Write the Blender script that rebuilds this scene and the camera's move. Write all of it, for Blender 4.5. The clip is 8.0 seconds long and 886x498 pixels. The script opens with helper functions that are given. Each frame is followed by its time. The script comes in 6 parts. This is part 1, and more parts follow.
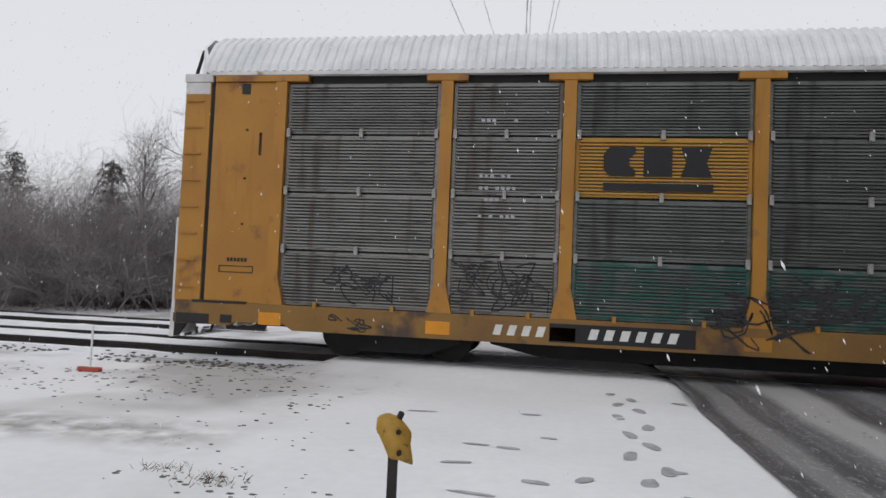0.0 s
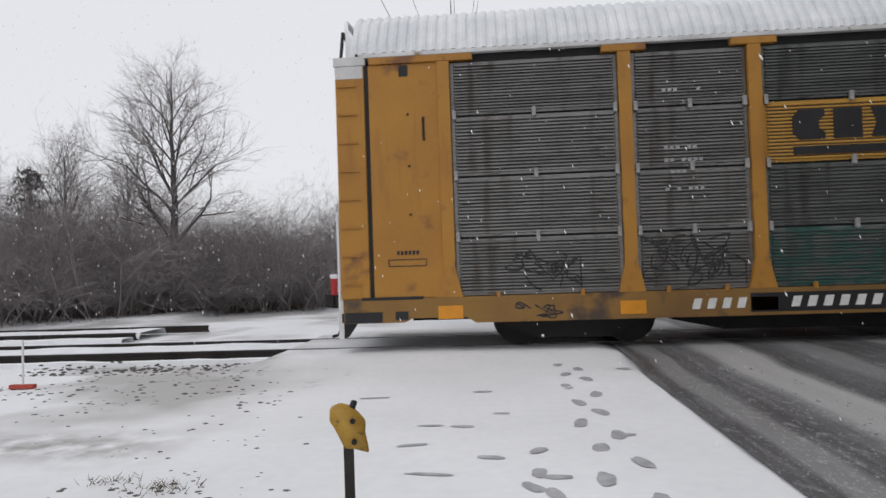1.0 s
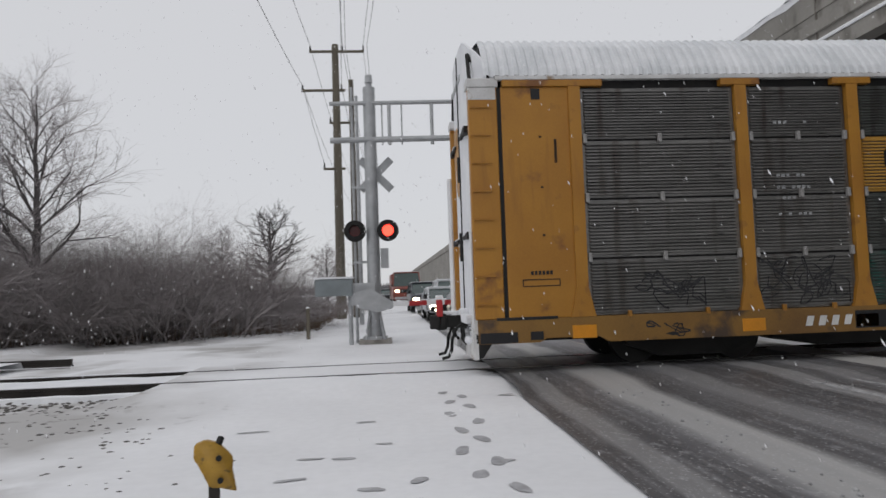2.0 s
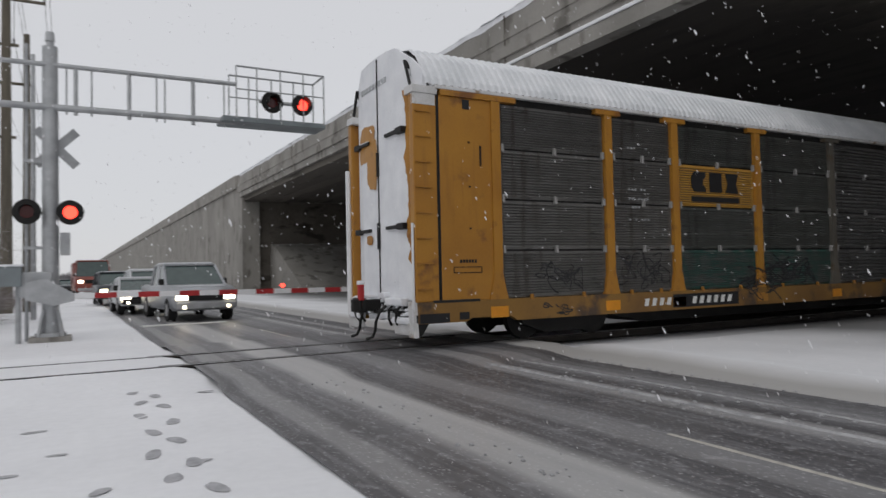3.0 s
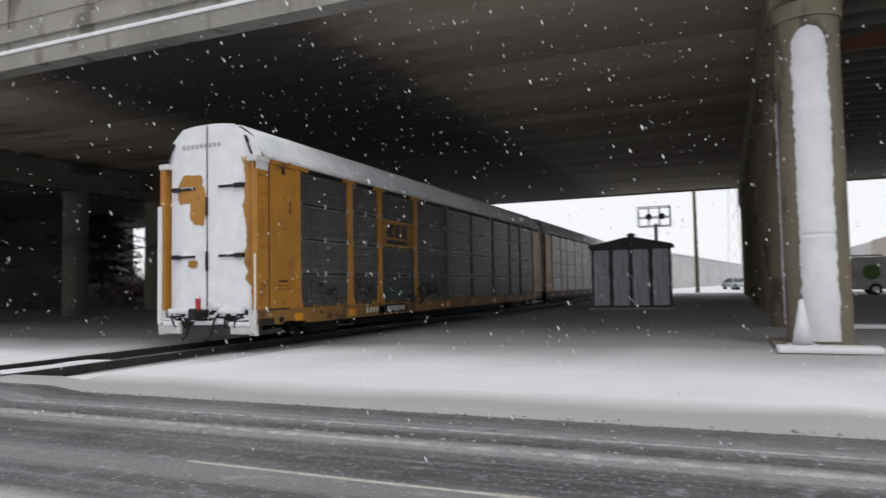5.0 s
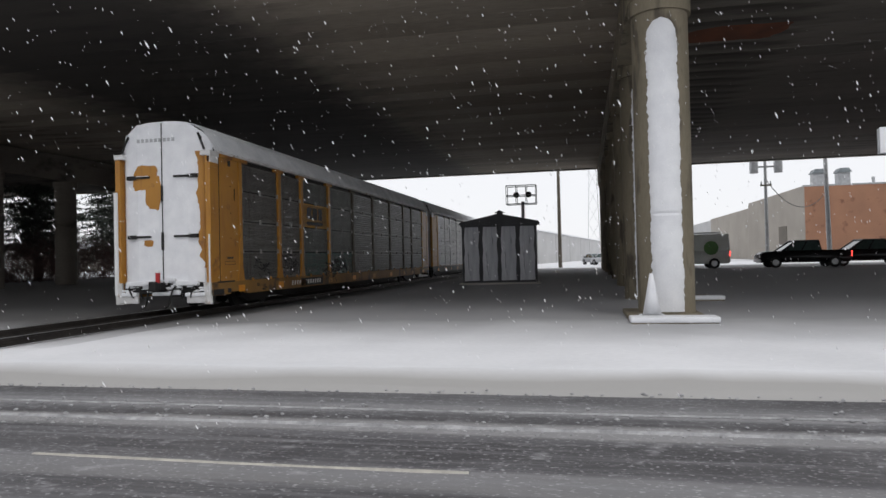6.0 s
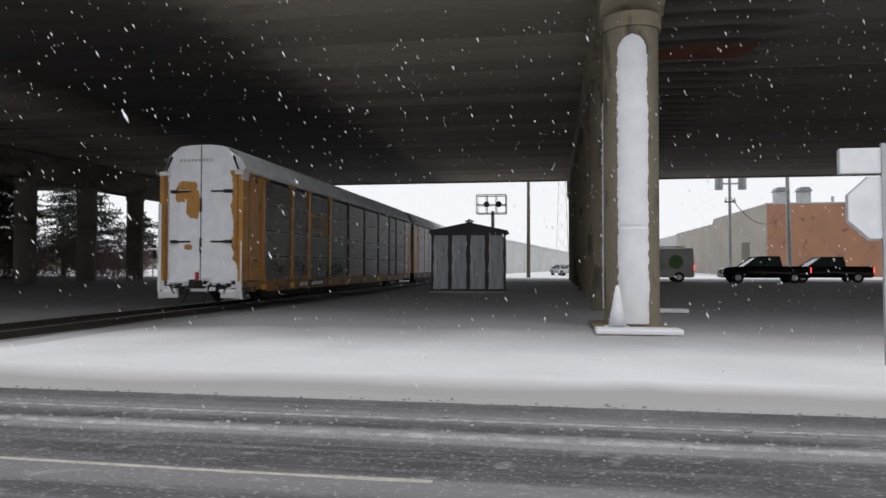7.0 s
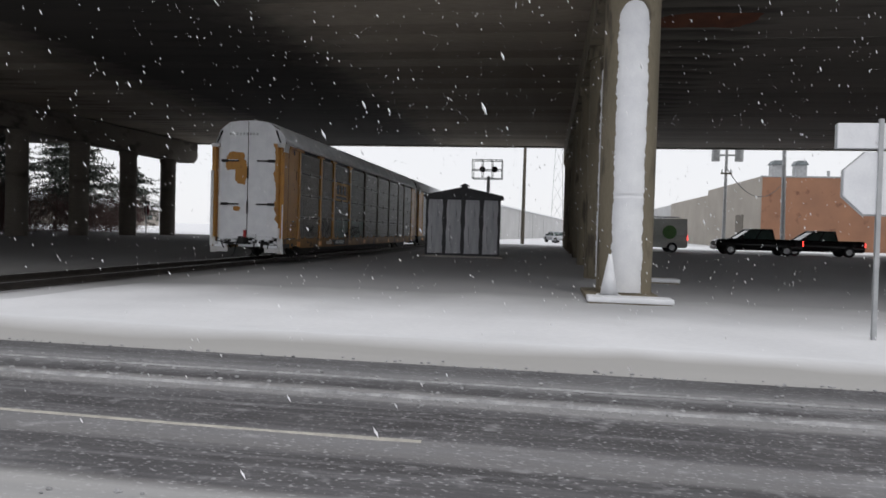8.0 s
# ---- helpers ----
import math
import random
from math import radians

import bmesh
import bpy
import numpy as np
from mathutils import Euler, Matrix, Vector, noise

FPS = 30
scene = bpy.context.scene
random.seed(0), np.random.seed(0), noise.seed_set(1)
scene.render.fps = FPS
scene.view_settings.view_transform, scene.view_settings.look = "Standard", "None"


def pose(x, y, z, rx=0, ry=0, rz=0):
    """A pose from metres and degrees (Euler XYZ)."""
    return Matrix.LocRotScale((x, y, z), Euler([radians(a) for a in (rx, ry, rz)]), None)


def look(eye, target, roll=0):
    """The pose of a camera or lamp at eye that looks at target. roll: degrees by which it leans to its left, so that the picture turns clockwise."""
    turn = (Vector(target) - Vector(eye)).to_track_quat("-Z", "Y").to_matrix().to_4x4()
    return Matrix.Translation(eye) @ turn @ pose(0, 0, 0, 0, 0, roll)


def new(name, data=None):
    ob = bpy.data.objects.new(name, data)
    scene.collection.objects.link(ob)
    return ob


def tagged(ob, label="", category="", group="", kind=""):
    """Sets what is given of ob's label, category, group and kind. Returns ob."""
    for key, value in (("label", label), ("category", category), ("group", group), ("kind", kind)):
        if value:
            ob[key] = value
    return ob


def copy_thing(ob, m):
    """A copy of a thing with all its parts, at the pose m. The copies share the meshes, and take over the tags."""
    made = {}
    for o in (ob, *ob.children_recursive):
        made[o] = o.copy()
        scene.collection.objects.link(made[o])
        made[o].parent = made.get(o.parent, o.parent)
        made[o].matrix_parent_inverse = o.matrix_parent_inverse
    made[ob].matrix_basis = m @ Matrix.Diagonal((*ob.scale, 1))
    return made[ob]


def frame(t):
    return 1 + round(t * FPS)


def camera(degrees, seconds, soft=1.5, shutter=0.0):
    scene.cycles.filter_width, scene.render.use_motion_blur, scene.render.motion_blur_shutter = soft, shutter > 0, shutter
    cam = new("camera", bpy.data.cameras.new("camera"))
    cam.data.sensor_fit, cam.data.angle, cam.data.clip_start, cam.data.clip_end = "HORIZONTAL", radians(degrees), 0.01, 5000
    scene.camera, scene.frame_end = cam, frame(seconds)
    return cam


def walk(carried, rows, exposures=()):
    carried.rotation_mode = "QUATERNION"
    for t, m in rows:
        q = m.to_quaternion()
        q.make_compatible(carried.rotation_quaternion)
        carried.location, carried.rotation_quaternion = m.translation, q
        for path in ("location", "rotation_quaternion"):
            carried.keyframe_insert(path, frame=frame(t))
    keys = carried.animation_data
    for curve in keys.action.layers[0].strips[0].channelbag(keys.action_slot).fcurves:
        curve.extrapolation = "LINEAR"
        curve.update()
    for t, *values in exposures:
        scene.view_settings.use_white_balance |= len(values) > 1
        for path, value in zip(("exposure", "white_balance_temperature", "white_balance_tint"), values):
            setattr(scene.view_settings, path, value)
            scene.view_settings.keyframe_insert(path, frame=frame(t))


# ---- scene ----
EYE = 1.454
cam = camera(66.2, 8.0, soft=1.5, shutter=0.2)
# seconds, sideways sway, yaw, pitch, roll of a camera that is turned by hand on one spot
CAMROWS = [
    (0.0, 0.00, 9.29, 2.53, -2.39),
    (0.5, 0.00, 5.56, 2.97, 1.41),
    (1.0, 0.00, 4.47, 1.18, 1.93),
    (1.2, 0.00, 2.42, 0.44, 1.76),
    (2.3, 0.08, -10.39, 3.83, 1.64),
    (2.5, 0.08, -16.03, 3.12, 0.98),
    (3.0, 0.08, -28.93, 1.90, 1.24),
    (3.5, 0.08, -38.72, 0.54, 1.54),
    (4.0, 0.08, -48.49, -0.07, 2.71),
    (4.5, 0.08, -58.84, 1.26, 0.92),
    (5.0, 0.08, -67.37, 3.05, 1.06),
    (5.2, 0.08, -72.70, 1.80, 1.33),
    (6.3, 0.08, -80.00, 0.96, 0.30),
    (6.5, 0.08, -81.72, 1.10, -0.63),
    (7.0, 0.08, -80.70, 1.45, -0.10),
    (7.5, 0.08, -78.61, 1.16, -0.38),
    (8.0, 0.08, -81.19, -1.57, -1.64),
]
walk(cam, [(t, pose(sway, 0, EYE, 90 + pitch, roll, yaw)) for t, sway, yaw, pitch, roll in CAMROWS],
     exposures=[(0.0, -0.08), (1.0, -0.02), (2.5, -0.42), (3.0, -0.32), (3.5, -0.06), (4.0, 0.20), (4.5, 0.24), (5.0, 0.22), (6.5, 0.20), (7.5, 0.20), (8.0, 0.15)])

# ---- light: a white overcast sky, a weak wide sun behind the cloud ----
world = bpy.data.worlds.new("overcast")
scene.world = world
world.use_nodes = True
wn, wl = world.node_tree.nodes, world.node_tree.links
wn.clear()
sky = wn.new("ShaderNodeTexSky")
sky.sky_type, sky.sun_disc = "NISHITA", False
sky.sun_elevation, sky.sun_rotation = radians(38), radians(200)
dim = wn.new("ShaderNodeMix")
dim.data_type, dim.blend_type = "RGBA", "MIX"
dim.inputs[0].default_value = 0.93
scale = wn.new("ShaderNodeVectorMath")
scale.operation = "SCALE"
scale.inputs["Scale"].default_value = 0.1
wl.new(sky.outputs[0], scale.inputs[0])
wl.new(scale.outputs[0], dim.inputs[6])
dim.inputs[7].default_value = (0.83, 0.835, 0.865, 1)
back = wn.new("ShaderNodeBackground")
back.inputs[1].default_value = 1.0
wl.new(dim.outputs[2], back.inputs[0])
wl.new(back.outputs[0], wn.new("ShaderNodeOutputWorld").inputs[0])
sun_data = bpy.data.lights.new("sun", "SUN")
sun_data.energy, sun_data.angle, sun_data.color = 0.5, radians(30), (1.0, 0.97, 0.93)
sun = new("sun", sun_data)
sun.matrix_basis = look((-30, -30, 50), (0, 0, 0))


# ---- materials ----
def mat(name, col, col2=None, scale=3.0, rough=0.7, metal=0.0, bump=0.0, fine=40.0, col3=None, amount=0.25, stretch=(1, 1, 1), spec=0.4, rand=0.0, streak=None):
    """Two scales of noise between two colours, a third colour in stains, and fine relief."""
    m = bpy.data.materials.new(name)
    m.use_nodes = True
    n, l = m.node_tree.nodes, m.node_tree.links
    b = n["Principled BSDF"]
    b.inputs["Roughness"].default_value, b.inputs["Metallic"].default_value = rough, metal
    b.inputs["Specular IOR Level"].default_value = spec
    tc, mp = n.new("ShaderNodeTexCoord"), n.new("ShaderNodeMapping")
    l.new(tc.outputs["Object"], mp.inputs[0])
    mp.inputs["Scale"].default_value = stretch
    big, small = n.new("ShaderNodeTexNoise"), n.new("ShaderNodeTexNoise")
    big.inputs["Scale"].default_value, small.inputs["Scale"].default_value = scale, fine
    big.inputs["Detail"].default_value, small.inputs["Detail"].default_value = 6, 4
    for q in (big, small):
        l.new(mp.outputs[0], q.inputs["Vector"])
    add = n.new("ShaderNodeMath")
    add.operation = "MULTIPLY_ADD"
    l.new(small.outputs[0], add.inputs[0])
    add.inputs[1].default_value = 0.35
    l.new(big.outputs[0], add.inputs[2])
    ramp = n.new("ShaderNodeValToRGB")
    l.new(add.outputs[0], ramp.inputs[0])
    col2 = col2 or tuple(c * 0.75 for c in col)
    ramp.color_ramp.elements[0].position, ramp.color_ramp.elements[1].position = 0.48, 0.85
    ramp.color_ramp.elements[0].color, ramp.color_ramp.elements[1].color = (*col2, 1), (*col, 1)
    out = ramp.outputs[0]
    if col3:
        st = n.new("ShaderNodeTexNoise")
        st.inputs["Scale"].default_value, st.inputs["Detail"].default_value = scale * 2.3, 8
        l.new(mp.outputs[0], st.inputs["Vector"])
        sr = n.new("ShaderNodeValToRGB")
        sr.color_ramp.elements[0].position, sr.color_ramp.elements[1].position = 0.66 - amount * 0.5, 0.76 - amount * 0.5
        l.new(st.outputs[0], sr.inputs[0])
        mx = n.new("ShaderNodeMix")
        mx.data_type = "RGBA"
        l.new(sr.outputs[0], mx.inputs[0])
        l.new(out, mx.inputs[6])
        mx.inputs[7].default_value = (*col3, 1)
        out = mx.outputs[2]
    if streak:
        sm, sn, sr = n.new("ShaderNodeMapping"), n.new("ShaderNodeTexNoise"), n.new("ShaderNodeMapRange")
        oi = n.new("ShaderNodeObjectInfo")
        l.new(tc.outputs["Object"], sm.inputs[0])
        l.new(oi.outputs["Random"], sm.inputs["Location"])
        sm.inputs["Scale"].default_value = (5.0, 5.0, 0.55)
        l.new(sm.outputs[0], sn.inputs["Vector"])
        sn.inputs["Scale"].default_value, sn.inputs["Detail"].default_value = 1.0, 5
        sr.inputs[1].default_value, sr.inputs[2].default_value, sr.inputs[4].default_value = 0.56, 0.74, 0.75
        l.new(sn.outputs[0], sr.inputs[0])
        mx = n.new("ShaderNodeMix")
        mx.data_type = "RGBA"
        l.new(sr.outputs[0], mx.inputs[0])
        l.new(out, mx.inputs[6])
        mx.inputs[7].default_value = (*streak, 1)
        out = mx.outputs[2]
    if rand:
        oi, hs, mr = n.new("ShaderNodeObjectInfo"), n.new("ShaderNodeHueSaturation"), n.new("ShaderNodeMapRange")
        l.new(oi.outputs["Random"], mr.inputs[0])
        mr.inputs[3].default_value, mr.inputs[4].default_value = 1 - rand, 1 + rand
        l.new(mr.outputs[0], hs.inputs["Value"])
        l.new(out, hs.inputs["Color"])
        out = hs.outputs[0]
    l.new(out, b.inputs["Base Color"])
    if bump:
        bp = n.new("ShaderNodeBump")
        bp.inputs["Strength"].default_value, bp.inputs["Distance"].default_value = bump, 0.02
        l.new(add.outputs[0], bp.inputs["Height"])
        l.new(bp.outputs[0], b.inputs["Normal"])
    return m


def glow(name, col, power):
    m = mat(name, col)
    b = m.node_tree.nodes["Principled BSDF"]
    b.inputs["Emission Color"].default_value = (*col, 1)
    b.inputs["Emission Strength"].default_value = power
    return m


def glass(name, tint=(0.03, 0.035, 0.04)):
    m = mat(name, tint, rough=0.06, spec=0.8)
    return m


YELLOW = mat("rail_car_yellow", (0.43, 0.205, 0.030), (0.34, 0.150, 0.024), 0.9, 0.42, bump=0.06, col3=(0.20, 0.085, 0.03), amount=0.12, streak=(0.26, 0.11, 0.025))
DUSTY = mat("dusty_yellow", (0.125, 0.112, 0.092), (0.085, 0.078, 0.066), 1.2, 0.7, bump=0.1, col3=(0.10, 0.075, 0.05), amount=0.2)
SILLPAINT = mat("grimy_yellow", (0.27, 0.145, 0.035), (0.16, 0.085, 0.03), 0.7, 0.6, bump=0.1, col3=(0.075, 0.05, 0.035), amount=0.22)
YELLOW_LOGO = mat("panel_yellow", (0.48, 0.265, 0.045), (0.40, 0.21, 0.04), 2, 0.5)
ORANGE = mat("reflector_orange", (0.75, 0.30, 0.02), rough=0.35)
PANEL = mat("galvanised_panel", (0.265, 0.26, 0.25), (0.17, 0.167, 0.16), 1.1, 0.42, 0.75, 0.10, 55, (0.10, 0.098, 0.094), 0.12, (1, 1, 7), rand=0.12, streak=(0.085, 0.062, 0.05))
PANEL_DARK = mat("dark_galvanised_panel", (0.19, 0.20, 0.19), (0.105, 0.115, 0.107), 1.1, 0.42, 0.75, 0.10, 55, (0.08, 0.08, 0.076), 0.12, (1, 1, 7), rand=0.15, streak=(0.05, 0.045, 0.04))
PANEL_GREEN = mat("panel_green_spray", (0.17, 0.19, 0.18), (0.085, 0.10, 0.095), 1.0, 0.4, 0.5, 0.1, 55, (0.05, 0.13, 0.11), 0.42, (1, 1, 3), streak=(0.06, 0.075, 0.07))
PANEL_PALE = mat("pale_panel", (0.40, 0.40, 0.395), (0.20, 0.20, 0.20), 1.2, 0.32, 0.75, 0.10, 55, None, 0.2, (1, 1, 7), rand=0.12, streak=(0.12, 0.11, 0.10))
# darker copy of the pale panel: the overpass shade is in the colour
PANEL_FAR = mat("shaded_grey_panel", (0.22, 0.222, 0.222), (0.10, 0.102, 0.102), 1.2, 0.36, 0.7, 0.12, 55, (0.05, 0.05, 0.05), 0.15, (1, 1, 7), rand=0.18, streak=(0.06, 0.055, 0.05))
ROOF_SNOW = mat("snowy_roof", (0.78, 0.79, 0.81), (0.62, 0.64, 0.66), 1.5, 0.85, 0, 0.3, 20)
SNOW = mat("caked_snow", (0.82, 0.83, 0.85), (0.72, 0.73, 0.76), 2.2, 0.9, 0, 0.35, 30)
DIRTY_WHITE = mat("dirty_white_paint", (0.68, 0.68, 0.68), (0.50, 0.49, 0.48), 2.0, 0.6, col3=(0.30, 0.22, 0.15), amount=0.08)
BLACK = mat("black_steel", (0.022, 0.021, 0.02), (0.012, 0.012, 0.012), 3, 0.6, 0.3, 0.2)
RUST = mat("rusty_steel", (0.060, 0.040, 0.028), (0.028, 0.022, 0.018), 4, 0.8, 0.4, 0.3, col3=(0.11, 0.055, 0.025), amount=0.2)
RAIL = mat("rail_steel", (0.055, 0.048, 0.043), (0.03, 0.027, 0.025), 3, 0.6, 0.6)
RAILTOP = mat("worn_rail_head", (0.35, 0.35, 0.36), (0.25, 0.25, 0.26), 5, 0.3, 0.9)
TIE = mat("tie_wood", (0.055, 0.045, 0.037), (0.03, 0.026, 0.022), 2, 0.9, 0, 0.4, rand=0.3)
INK = mat("black_paint", (0.018, 0.018, 0.020), (0.012, 0.012, 0.013), 3, 0.5)
PALE_INK = mat("white_paint", (0.72, 0.72, 0.70), (0.60, 0.60, 0.58), 6, 0.6)
SPRAY = mat("spray_paint", (0.035, 0.035, 0.037), (0.022, 0.022, 0.024), 4, 0.7)
CONCRETE = mat("concrete", (0.33, 0.315, 0.29), (0.235, 0.225, 0.205), 0.5, 0.9, 0, 0.3, 18, (0.155, 0.145, 0.13), 0.2, (1, 1, 0.4))
# concrete with the shade under the deck put into its colour
SOFFIT = mat("shaded_concrete", (0.17, 0.153, 0.132), (0.105, 0.094, 0.08), 0.35, 0.95, 0, 0.3, 14, (0.06, 0.054, 0.046), 0.2, (0.5, 0.12, 1), rand=0.2)


def shaded_soffit():
    """Bare concrete beams; shade and soot painted in a wide band above rails."""
    m = mat("shade_banded_beam", (0.42, 0.365, 0.30), (0.26, 0.225, 0.18), 0.35, 0.95, 0, 0.3, 14, (0.11, 0.095, 0.08), 0.2, (0.5, 0.12, 1), rand=0.22)
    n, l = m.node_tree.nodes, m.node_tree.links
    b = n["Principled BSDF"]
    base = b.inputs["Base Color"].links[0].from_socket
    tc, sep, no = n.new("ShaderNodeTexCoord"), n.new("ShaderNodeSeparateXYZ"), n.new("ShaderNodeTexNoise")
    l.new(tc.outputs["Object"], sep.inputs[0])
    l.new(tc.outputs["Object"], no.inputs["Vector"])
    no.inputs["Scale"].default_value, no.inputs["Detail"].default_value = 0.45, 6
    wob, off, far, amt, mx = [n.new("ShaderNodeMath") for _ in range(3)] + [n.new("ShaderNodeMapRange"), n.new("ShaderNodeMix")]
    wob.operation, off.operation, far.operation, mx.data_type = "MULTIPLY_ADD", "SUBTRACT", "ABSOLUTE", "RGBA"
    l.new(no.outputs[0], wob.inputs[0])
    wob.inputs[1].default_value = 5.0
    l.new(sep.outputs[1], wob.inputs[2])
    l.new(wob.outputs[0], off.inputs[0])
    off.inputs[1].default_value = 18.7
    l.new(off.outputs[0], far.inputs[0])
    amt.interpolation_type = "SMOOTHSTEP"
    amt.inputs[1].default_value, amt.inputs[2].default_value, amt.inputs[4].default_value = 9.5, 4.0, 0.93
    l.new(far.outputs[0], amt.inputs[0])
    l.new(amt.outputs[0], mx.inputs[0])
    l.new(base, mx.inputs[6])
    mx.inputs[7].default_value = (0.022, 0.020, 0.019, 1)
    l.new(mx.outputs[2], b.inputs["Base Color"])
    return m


BEAM = shaded_soffit()
PIER = mat("pier_concrete", (0.25, 0.215, 0.155), (0.165, 0.145, 0.105), 0.9, 0.9, 0, 0.3, 22, (0.10, 0.085, 0.065), 0.2, (1, 1, 0.3))
GALV = mat("galvanised_steel", (0.46, 0.47, 0.48), (0.34, 0.35, 0.36), 3, 0.45, 0.4, 0.1)
GREYBOX = mat("grey_enamel", (0.22, 0.25, 0.26), (0.16, 0.18, 0.19), 2, 0.5)
WOODPOLE = mat("weathered_pole", (0.175, 0.155, 0.12), (0.10, 0.088, 0.07), 2, 0.9, 0, 0.4, 30, None, 0.2, (4, 4, 0.3))
WIRE = mat("cable", (0.05, 0.05, 0.055), rough=0.6)
RED_GLOW = glow("red_signal_lens", (1.0, 0.05, 0.03), 5.0)
RED_DARK = mat("dark_red_lens", (0.09, 0.008, 0.008), rough=0.2)
LAMP_GLOW = glow("headlamp", (1.0, 0.86, 0.62), 9.0)
TAIL_GLOW = glow("tail_lamp", (1.0, 0.06, 0.05), 2.5)
RED = mat("red_paint", (0.42, 0.028, 0.03), (0.33, 0.022, 0.025), 3, 0.5)
WHITE = mat("white_enamel", (0.78, 0.78, 0.79), (0.70, 0.70, 0.71), 3, 0.4)
GLASS = glass("car_glass", (0.045, 0.075, 0.07))
TYRE = mat("tyre", (0.018, 0.018, 0.018), rough=0.9)
RIM = mat("alloy", (0.35, 0.35, 0.36), rough=0.35, metal=0.8)


def ground_material():
    """Snow with a little gravel; thin snow over bare gravel where the overpass keeps the weather off."""
    m = mat("snow_ground", (0.83, 0.835, 0.855), (0.73, 0.735, 0.755), 0.35, 0.9, 0, 0.4, 9)
    n, l = m.node_tree.nodes, m.node_tree.links
    b = n["Principled BSDF"]
    base = b.inputs["Base Color"].links[0].from_socket
    tc = n.new("ShaderNodeTexCoord")
    sx = n.new("ShaderNodeSeparateXYZ")
    l.new(tc.outputs["Object"], sx.inputs[0])
    spots = n.new("ShaderNodeTexNoise")
    spots.inputs["Scale"].default_value, spots.inputs["Detail"].default_value = 3.2, 9
    l.new(tc.outputs["Object"], spots.inputs["Vector"])
    patch = n.new("ShaderNodeTexNoise")
    patch.inputs["Scale"].default_value, patch.inputs["Detail"].default_value = 0.30, 3
    l.new(tc.outputs["Object"], patch.inputs["Vector"])

    def ramp(src, a, z):
        r = n.new("ShaderNodeMapRange")
        r.clamp = True
        r.inputs[1].default_value, r.inputs[2].default_value = a, z
        l.new(src, r.inputs[0])
        return r.outputs[0]

    def op(kind, a, c):
        q = n.new("ShaderNodeMath")
        q.operation = kind
        for i, v in enumerate((a, c)):
            if isinstance(v, (int, float)):
                q.inputs[i].default_value = v
            else:
                l.new(v, q.inputs[i])
        return q.outputs[0]

    def mix(f, a, col):
        q = n.new("ShaderNodeMix")
        q.data_type = "RGBA"
        l.new(f, q.inputs[0])
        l.new(a, q.inputs[6])
        q.inputs[7].default_value = (*col, 1)
        return q.outputs[2]

    gravel = op("MULTIPLY", ramp(spots.outputs[0], 0.60, 0.68), ramp(patch.outputs[0], 0.50, 0.62))
    gravel = op("MULTIPLY", gravel, ramp(sx.outputs[0], -0.5, -3.5))
    col = mix(op("MULTIPLY", gravel, 0.8), base, (0.16, 0.15, 0.145))
    worn = op("MULTIPLY", ramp(patch.outputs[0], 0.44, 0.58), ramp(sx.outputs[0], -1.8, -3.5))
    col = mix(op("MULTIPLY", worn, 0.68), col, (0.27, 0.255, 0.24))
    lane = op("ABSOLUTE", op("ADD", op("ADD", sx.outputs[1], -6.35), op("MULTIPLY", patch.outputs[0], 2.0)), 0)
    lane = op("MULTIPLY", op("MULTIPLY", ramp(lane, 0.75, 0.1), ramp(sx.outputs[0], -2.5, -3.4)), ramp(spots.outputs[0], 0.34, 0.58))
    col = mix(op("MULTIPLY", lane, 0.8), col, (0.24, 0.225, 0.21))
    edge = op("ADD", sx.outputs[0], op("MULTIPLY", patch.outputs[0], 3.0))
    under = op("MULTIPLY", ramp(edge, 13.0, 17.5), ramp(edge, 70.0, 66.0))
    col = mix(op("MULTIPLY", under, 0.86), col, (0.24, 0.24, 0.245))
    # under the deck the ground is darker from the track northward
    north_dark = op("MULTIPLY", under, ramp(op("ADD", sx.outputs[1], op("MULTIPLY", patch.outputs[0], 2.0)), 9.0, 12.5))
    col = mix(op("MULTIPLY", north_dark, 0.85), col, (0.085, 0.083, 0.08))
    slush = op("MULTIPLY", ramp(op("ADD", sx.outputs[0], op("MULTIPLY", patch.outputs[0], 0.5)), 8.75, 8.05), ramp(sx.outputs[0], 7.0, 7.1))
    col = mix(op("MULTIPLY", slush, 0.9), col, (0.36, 0.35, 0.335))
    l.new(col, b.inputs["Base Color"])
    return m


